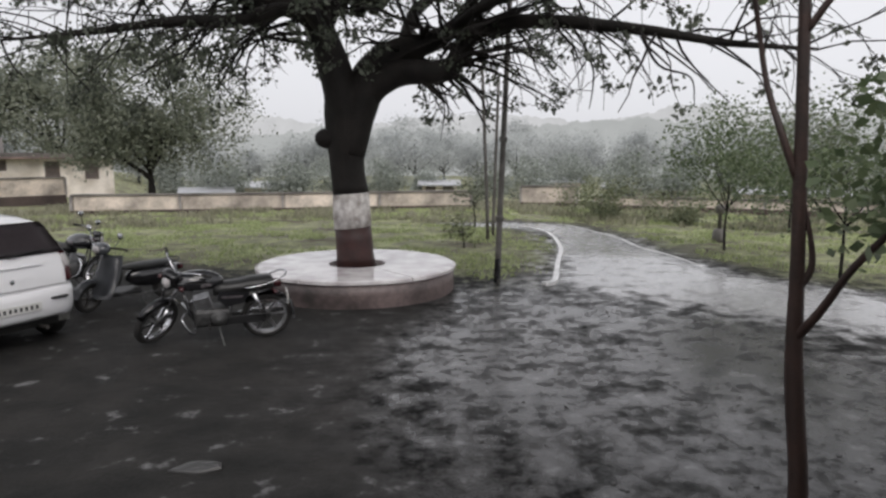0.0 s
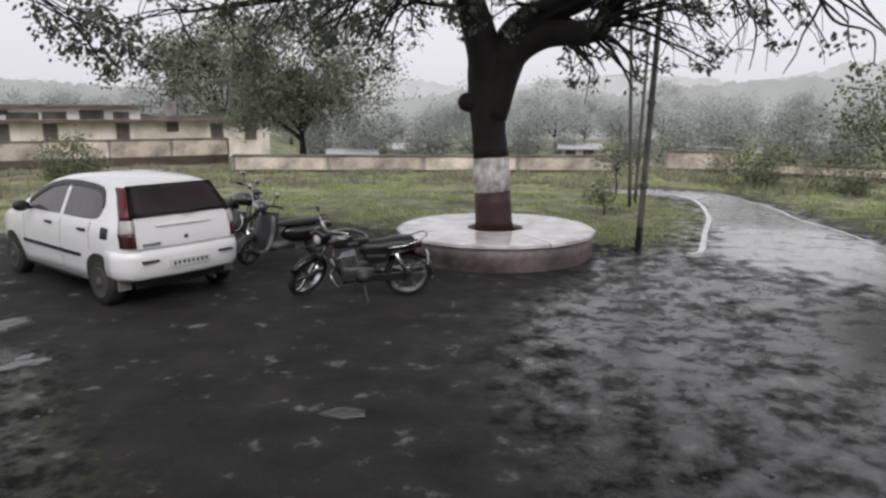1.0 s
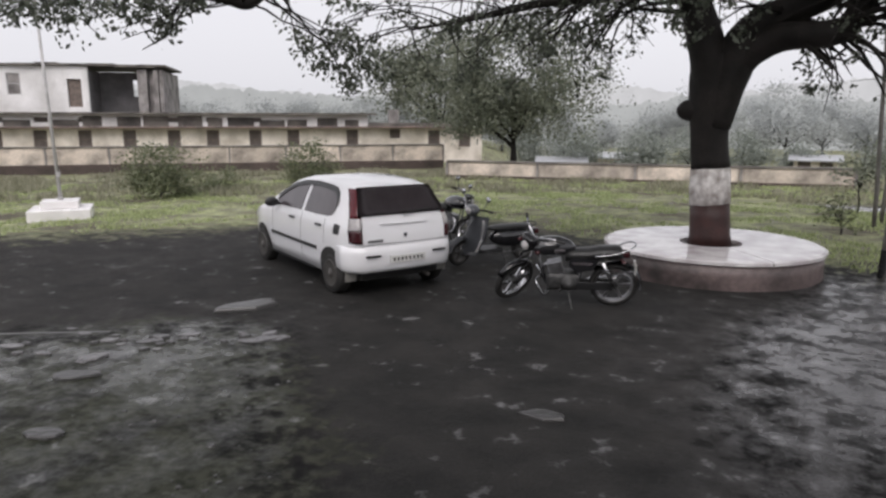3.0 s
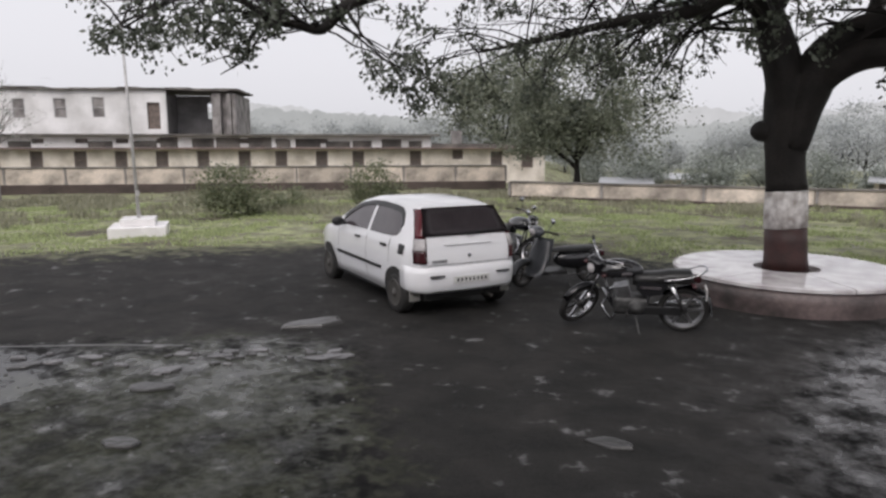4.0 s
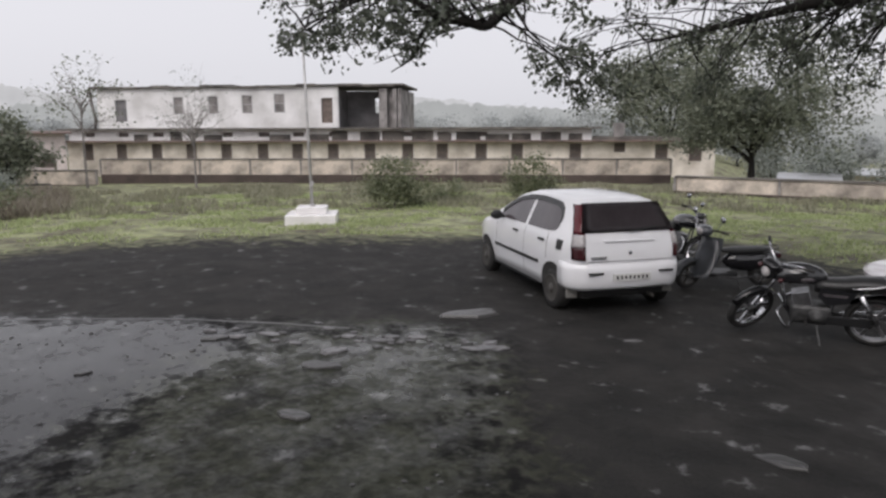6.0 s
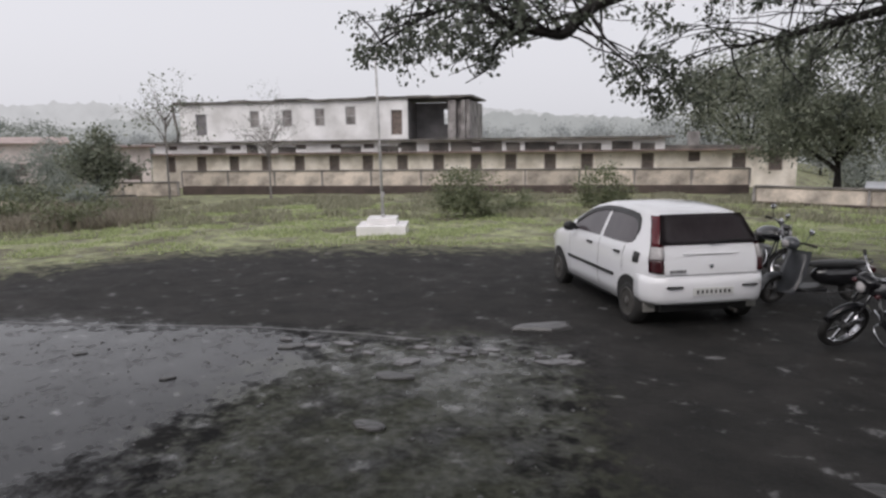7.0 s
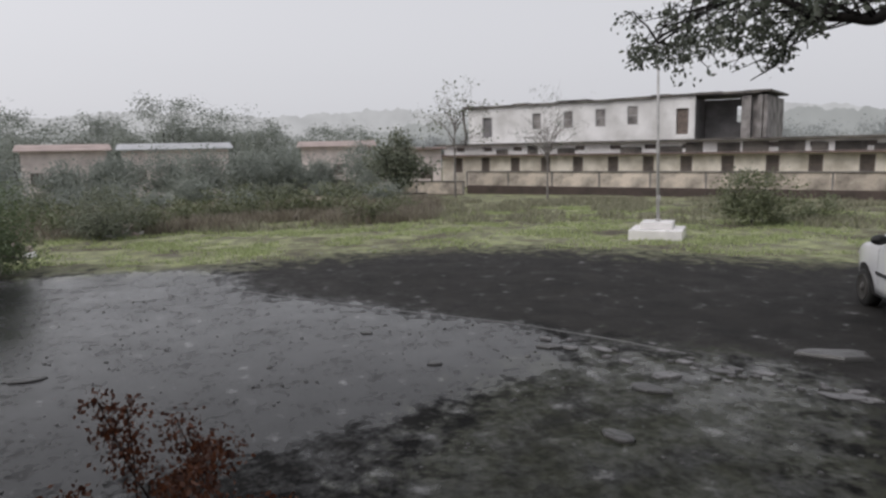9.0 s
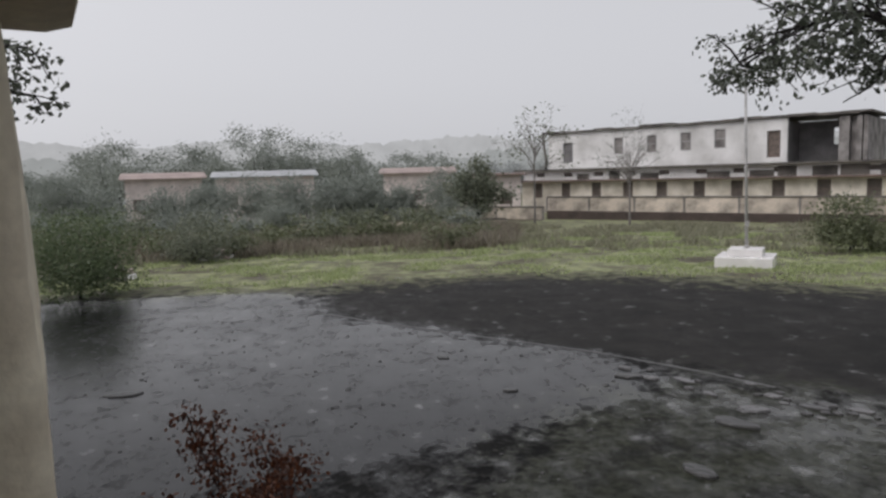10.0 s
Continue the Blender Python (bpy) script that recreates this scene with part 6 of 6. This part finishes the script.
        part("cooling_fin", bm, "alloy", eng)
    for s in (1, -1):
        bm = B()
        lathe(bm, [(0.10, 0.0), (0.10, 0.03), (0.07, 0.05), (0.0, 0.052)], 18, Matrix.Translation((-0.05 if s > 0 else 0.07, s * 0.11, 0.35)) @ Matrix.Rotation(radians(-90 * s), 4, "X"))
        part("crankcase_cover", bm, "engine", eng, smooth=True)
    bm = B()
    tube(bm, smooth_line([(0.16, -0.06, 0.58), (0.27, -0.09, 0.48), (0.26, -0.12, 0.30), (0.05, -0.14, 0.23), (-0.25, -0.15, 0.26)], 4), 0.02, 8)
    tube(bm, [(-0.25, -0.15, 0.26), (-0.30, -0.155, 0.265), (-0.80, -0.17, 0.33), (-0.86, -0.17, 0.34)], [0.02, 0.045, 0.05, 0.035], 12)
    part("exhaust", bm, "chrome", t, "chrome exhaust silencer", True)
    bm = B()
    box(bm, -0.60, -0.12, 0.105, 0.135, 0.26, 0.37, 0.015)
    part("chain_cover", bm, "black_plastic", t)
    # tail: lamp, plate, grab rail
    bm = B()
    box(bm, -0.80, -0.68, -0.07, 0.07, 0.70, 0.78, 0.02)
    part("tail_lamp", bm, "dark_lens", t, smooth=True)
    bm = B()
    box(bm, -0.90, -0.885, -0.10, 0.10, 0.45, 0.60, 0.004, Matrix.Translation((0.02, 0, 0.02)))
    part("rear_plate", bm, "plate", t, "small pale plate")
    if rack:
        bm = B()
        tube(bm, smooth_line([(-0.36, 0.145, 0.74), (-0.60, 0.15, 0.78), (-0.80, 0.13, 0.86), (-0.86, 0, 0.88), (-0.80, -0.13, 0.86), (-0.60, -0.15, 0.78), (-0.36, -0.145, 0.74)], 4), 0.012, 8)
        part("grab_rail", bm, "chrome", t, smooth=True)
        for k in range(4):
            bm = B()
            z = 0.40 + k * 0.05
            tube(bm, smooth_line([(-0.42, 0.15, z), (-0.55, 0.185, z + 0.005), (-0.74, 0.185, z + 0.01), (-0.84, 0.15, z + 0.015)], 3), 0.006, 6)
            part("leg_guard_bar", bm, "chrome", t)
        bm = B()
        tube(bm, smooth_line([(0.30, 0.05, 0.42), (0.36, 0.24, 0.44), (0.33, 0.30, 0.36), (0.25, 0.28, 0.24), (0.2, 0.08, 0.24)], 4), 0.012, 8)
        tube(bm, smooth_line([(0.30, -0.05, 0.42), (0.36, -0.24, 0.44), (0.33, -0.30, 0.36), (0.25, -0.28, 0.24), (0.2, -0.08, 0.24)], 4), 0.012, 8)
        part("crash_guard", bm, "chrome", t, smooth=True)
    bm = B()
    tube(bm, [(-0.05, 0.12, 0.24), (-0.10, 0.30, 0.045)], 0.011, 8)
    part("side_stand", bm, "engine", t)
    return tagged(t, label, "motorcycle", group="two-wheelers by the tree")


def along(rear, front, z=0.0):
    """The pose of a two-wheeler whose wheels touch the ground at these two places."""
    a, b = Vector((*rear, 0)), Vector((*front, 0))
    d = b - a
    return Matrix.Translation(((a + b) / 2).to_tuple()[:2] + (z,)) @ Matrix.Rotation(math.atan2(d.y, d.x), 4, "Z")


motorcycle("motorcycle", "black commuter motorcycle with chrome guards leaning on its stand", along((-2.20, 8.40), (-3.40, 7.95)) @ Matrix.Diagonal((1.0, 1.0, 0.955, 1.0)), "bike_paint", 46.0, -10.0)
motorcycle("motorcycle", "black motorcycle half hidden behind the scooter", along((-6.72, 11.25), (-5.55, 10.92)), "bike_paint", 24.0, -8.0, False)


def scooter():
    t = empty("scooter", along((-4.42, 10.52), (-5.01, 9.66)) @ Matrix.Diagonal((1.0, 1.0, 0.95, 1.0)) @ Matrix.Rotation(radians(-6), 4, "X"))
    st = Matrix.Translation((0.45, 0, 0.8)) @ Matrix.Rotation(radians(16), 4, Vector((-0.3, 0, 0.95)).normalized()) @ Matrix.Translation((-0.45, 0, -0.8))
    bike_wheel(t, 0.62, 0.235, 0.09, "mud_steel", st @ Matrix.Translation((0.62, 0, 0.235)), 5)
    bike_wheel(t, -0.62, 0.235, 0.09, "mud_steel", Matrix.Translation((-0.62, 0, 0.235)), 5)
    bm = B()
    guard(bm, 0.62, 0.235, 0.29, 10, 170, 0.15, st)
    part("front_mudguard", bm, "scooter_paint", t, smooth=True)
    # apron: a curved shield
    bm = B()
    cols = []
    for i in range(9):
        u = i / 8
        z = 0.22 + 0.66 * u
        x = 0.60 - 0.20 * u
        w = 0.22 + 0.07 * math.sin(u * math.pi)
        cols.append([bm.verts.new((x - 0.17 * abs(k / 4) ** 2.5, w * k / 4, z)) for k in range(-4, 5)])
    for a, b in zip(cols, cols[1:]):
        for k in range(8):
            bm.faces.new((a[k], a[k + 1], b[k + 1], b[k]))
    bmesh.ops.solidify(bm, geom=bm.faces[:], thickness=0.03)
    part("apron", bm, "scooter_paint", t, "dark grey front apron", True)
    bm = B()
    box(bm, -0.12, 0.36, -0.15, 0.15, 0.22, 0.28, 0.02)
    part("floorboard", bm, "black_plastic", t)
    bm = B()
    ellipsoid(bm, (-0.38, 0, 0.45), (0.46, 0.15, 0.19), 18, None, lambda q: Vector((q.x, q.y, q.z + 0.08 * max(0, -q.x))))
    part("rear_body", bm, "bike_paint", t, "rounded black rear body", True)
    bm = B()
    ellipsoid(bm, (-0.30, 0, 0.62), (0.46, 0.14, 0.06), 18, None, lambda q: Vector((q.x, q.y, q.z + 0.04 * max(0, -q.x))))
    part("seat", bm, "seat", t, "black vinyl seat", True)
    bm = B()
    ellipsoid(bm, st @ Vector((0.44, 0, 0.97)), (0.12, 0.15, 0.10), 14)
    hd = part("handlebar_cowl", bm, "scooter_paint", t, smooth=True)
    bm = B()
    ellipsoid(bm, st @ Vector((0.53, 0, 0.97)), (0.045, 0.08, 0.06), 12)
    part("headlamp", bm, "clear_lens", hd, smooth=True)
    for s in (1, -1):
        bm = B()
        tube(bm, [st @ Vector(p) for p in ((0.42, s * 0.12, 1.0), (0.36, s * 0.24, 1.01), (0.32, s * 0.35, 1.0))], 0.018, 8)
        part("grip", bm, "rubber", t)
        bm = B()
        tube(bm, [st @ Vector(p) for p in ((0.40, s * 0.2, 1.02), (0.40, s * 0.25, 1.13), (0.40, s * 0.27, 1.19))], 0.008, 6)
        mir = part("mirror_stalk", bm, "chrome", t)
        bm = B()
        ellipsoid(bm, st @ Vector((0.40, s * 0.285, 1.22)), (0.025, 0.065, 0.05), 12)
        part("mirror", bm, "chrome", mir, "bright rear-view mirror", True)
    bm = B()
    tube(bm, smooth_line([(-0.50, -0.15, 0.60), (-0.74, -0.11, 0.66), (-0.82, 0, 0.67), (-0.74, 0.11, 0.66), (-0.50, 0.15, 0.60)], 4), 0.013, 8)
    part("grab_rail", bm, "engine", t, smooth=True)
    for s in (1, -1):
        bm = B()
        tube(bm, smooth_line([(0.34, s * 0.18, 0.30), (0.10, s * 0.26, 0.24), (-0.35, s * 0.27, 0.26), (-0.75, s * 0.24, 0.34), (-0.86, s * 0.16, 0.46)], 4), 0.013, 8)
        part("side_guard", bm, "engine", t, "steel side guard rail", True)
    bm = B()
    box(bm, -0.86, -0.79, -0.08, 0.08, 0.48, 0.57, 0.02)
    part("tail_lamp", bm, "dark_lens", t)
    bm = B()
    tube(bm, [(-0.3, -0.18, 0.25), (-0.8, -0.19, 0.30)], [0.035, 0.05], 12)
    part("exhaust", bm, "mud_steel", t, smooth=True)
    bm = B()
    tube(bm, [(-0.1, 0.12, 0.22), (-0.14, 0.26, 0.03)], 0.011, 8)
    part("side_stand", bm, "engine", t)
    return tagged(t, "dark grey scooter with steel guard rails on its stand", "scooter", group="two-wheelers by the tree")


scooter()


# ---- grass, weeds, stones ----
def blades(name, label, polys, count, seed, material, hmin, hmax, rmin, rmax, patch, az0, az1, thresh=0.0):
    """Single blades of grass in uneven tufts, rooted in the ground."""
    rnd = random.Random(seed)
    verts, faces = [], []
    tries = 0
    while len(faces) < count and tries < count * 9:
        tries += 1
        az = radians(rnd.uniform(az0, az1))
        r = math.sqrt(rnd.uniform(rmin ** 2, rmax ** 2))
        x, y = -math.sin(az) * r, math.cos(az) * r
        if not any(inside(p, x, y) for p in polys) or inside(ROAD, x, y):
            continue
        dens = noise.noise(Vector((x * patch, y * patch, seed))) + 0.5 * noise.noise(Vector((x * patch * 3.1, y * patch * 3.1, seed + 5)))
        if dens < thresh + rnd.uniform(-0.15, 0.15):
            continue
        k = 1 - rnd.uniform(0.0, 3.0) ** 2 / 3.0 / r
        if not any(inside(p, x * k, y * k) for p in polys):
            continue
        z = ground_z(x, y)
        for _ in range(5):
            h = rnd.uniform(hmin, hmax) * (1 + 0.5 * dens)
            a = rnd.uniform(0, 6.28)
            bx, by = x + rnd.gauss(0, 0.08), y + rnd.gauss(0, 0.08)
            w = 0.012 + 0.0009 * r
            dx, dy = math.cos(a) * w, math.sin(a) * w
            i = len(verts)
            verts += [(bx - dx, by - dy, z - 0.03), (bx + dx, by + dy, z - 0.03), (bx + rnd.gauss(0, h * 0.4), by + rnd.gauss(0, h * 0.4), z + h)]
            faces.append((i, i + 1, i + 2))
    ob = raw(name, verts, faces, material)
    return tagged(ob, label, "grass", kind="stuff")


blades("grass", "short wet yellow-green grass in uneven patches", [LAWN, LAWN_EAST], 110000, 3, "grass_a", 0.03, 0.085, 11.5, 34, 0.55, -36, 122, 0.03)
blades("weeds", "taller dull weeds at the foot of the walls", [LAWN, LAWN_EAST], 50000, 9, "grass_b", 0.10, 0.28, 24, 42, 0.35, -36, 122, 0.05)


blades("dry_weeds", "tall grey-brown weeds at the yard's weedy end", [LAWN], 26000, 15, "weed_dry", 0.22, 0.55, 25, 40, 0.4, 76, 120, -0.05)


def flat_stone(x, y, sx, sy, h, turn, label, seed):
    """A flat broken piece of stone, with an uneven outline and a sloping rim."""
    rnd = random.Random(seed)
    bm = B()
    n = 13
    k = [rnd.uniform(0.75, 1.1) for _ in range(n)]
    rings = []
    for f, z in ((1.05, -0.04), (1.0, h * 0.55), (0.9, h), (0.4, h * 1.08)):
        rings.append([bm.verts.new((sx * k[i] * f * math.cos(6.2832 * i / n), sy * k[i] * f * math.sin(6.2832 * i / n), z + rnd.uniform(-0.1, 0.1) * h)) for i in range(n)])
    for a, b in zip(rings, rings[1:]):
        for i in range(n):
            bm.faces.new((a[i], a[(i + 1) % n], b[(i + 1) % n], b[i]))
    bm.faces.new(rings[-1])
    ob = part("flat_stone", bm, "stone")
    ob.matrix_basis = Matrix.Translation((x, y, ground_z(x, y))) @ Matrix.Rotation(radians(turn), 4, "Z")
    return tagged(ob, label, "stone", group="stones on the yard")


flat_stone(-6.22, 5.98, 0.42, 0.20, 0.05, 62, "large flat wet stone slab lying in the mud", 1)
flat_stone(-5.92, 3.46, 0.22, 0.12, 0.025, 35, "flat wet stone in the muddy yard", 2)
flat_stone(-1.80, 4.74, 0.20, 0.10, 0.025, 10, "flat wet stone in the muddy yard", 3)
flat_stone(-7.6, 3.1, 0.18, 0.09, 0.02, 60, "small flat stone beside the slab edge", 5)
flat_stone(-5.0, 2.6, 0.16, 0.1, 0.03, 20, "small flat stone in the muddy yard", 6)
flat_stone(-7.38, 1.61, 0.10, 0.06, 0.018, 80, "small dark stone on the wet slab", 7)
flat_stone(-8.19, -2.80, 0.22, 0.08, 0.02, 95, "dark clod of mud on the wet slab", 8)
flat_stone(-8.95, 1.06, 0.09, 0.06, 0.016, 70, "small dark stone on the wet slab", 9)


def broken_strip():
    """Pale broken pieces washed clean along the edge of the yard's hard surface."""
    rnd = random.Random(19)
    for _ in range(40):
        u = rnd.random()
        x, y = -7.7 + 2.6 * u + rnd.gauss(0, 0.22), 3.5 + 1.9 * u - 0.5 * rnd.random() + rnd.gauss(0, 0.16)
        r = rnd.uniform(0.03, 0.10) * (1.7 if rnd.random() < 0.15 else 1.0)
        ob = flat_stone(x, y, r, r * rnd.uniform(0.45, 0.7), rnd.uniform(0.01, 0.025), rnd.uniform(20, 80), "small pale rain-washed stone in the broken strip", rnd.randint(0, 9999))
        ob.data.materials[0] = M["stone_pale"]


broken_strip()


def clods():
    """Loose mud clods and gravel, too many to count."""
    rnd = random.Random(44)
    verts, faces = [], []
    for _ in range(2600):
        az, r = radians(rnd.uniform(-35, 112)), math.sqrt(rnd.uniform(3.2 ** 2, 13 ** 2))
        x, y = -math.sin(az) * r, math.cos(az) * r
        if inside(LAWN, x, y) or inside(ROAD, x, y) or inside(ASPHALT, x, y):
            continue
        if math.hypot(x + 1.45, y - 11.42) < 1.8 or (noise.noise(Vector((x * 0.6, y * 0.6, 3))) < 0.05 and rnd.random() < 0.8):
            continue
        s = rnd.uniform(0.008, 0.032) * (1.6 if rnd.random() < 0.06 else 1)
        z = ground_z(x, y)
        i = len(verts)
        a = rnd.uniform(0, 6.28)
        ring = [(x + s * rnd.uniform(0.7, 1.3) * math.cos(a + k * 1.257), y + s * rnd.uniform(0.7, 1.3) * math.sin(a + k * 1.257), z - 0.01) for k in range(5)]
        mid = [(x + (p[0] - x) * 0.6, y + (p[1] - y) * 0.6, z + s * rnd.uniform(0.2, 0.42)) for p in ring]
        verts += ring + mid
        for k in range(5):
            faces.append((i + k, i + (k + 1) % 5, i + 5 + (k + 1) % 5, i + 5 + k))
        faces.append(tuple(i + 5 + k for k in range(5)))
    return tagged(raw("gravel", verts, faces, "stone"), "scattered wet mud clods and gravel", "gravel", kind="stuff")


clods()


def rubble_heap(x, y, label, seed):
    """A low heap of broken brick and plaster among the weeds."""
    rnd = random.Random(seed)
    t = empty("rubble_heap", Matrix.Translation((x, y, ground_z(x, y))))
    for i in range(34):
        a, r = rnd.uniform(0, 6.28), abs(rnd.gauss(0, 0.7))
        s = rnd.uniform(0.07, 0.2)
        z = max(0.0, 0.38 - r * 0.35) * rnd.random()
        bm = B()
        box(bm, -s, s, -s * 0.6, s * 0.6, -s * 0.4, s * 0.4, s * 0.12, Matrix.Translation((r * math.cos(a) * 1.5, r * math.sin(a), z)) @ Euler((rnd.uniform(-0.6, 0.6), rnd.uniform(-0.6, 0.6), rnd.uniform(0, 3))).to_matrix().to_4x4())
        part("brick", bm, rnd.choice(("tile_red", "plinth", "ruin_stain", "ruin_white")), t)
    return tagged(t, label, "rubble")


rubble_heap(-20.5, -7.2, "low heap of broken brick and plaster among weeds", 1)
rubble_heap(-25.0, -5.0, "low heap of broken brick at the yard's weedy end", 2)


def bollard():
    """A dark short post with a round foot at the far road side."""
    t = empty("bollard", Matrix.Translation((7.35, 18.1, ground_z(7.35, 18.1))))
    bm = B()
    lathe(bm, [(0.17, -0.1), (0.18, 0.1), (0.16, 0.3), (0.09, 0.36)], 14)
    part("foot", bm, "pole", t, smooth=True)
    bm = B()
    lathe(bm, [(0.05, 0.3), (0.05, 0.75), (0.11, 0.78), (0.12, 0.95), (0.06, 1.0)], 12)
    part("post", bm, "pole", t, smooth=True)
    return tagged(t, "short dark post with a round foot on the grass", "post")


bollard()
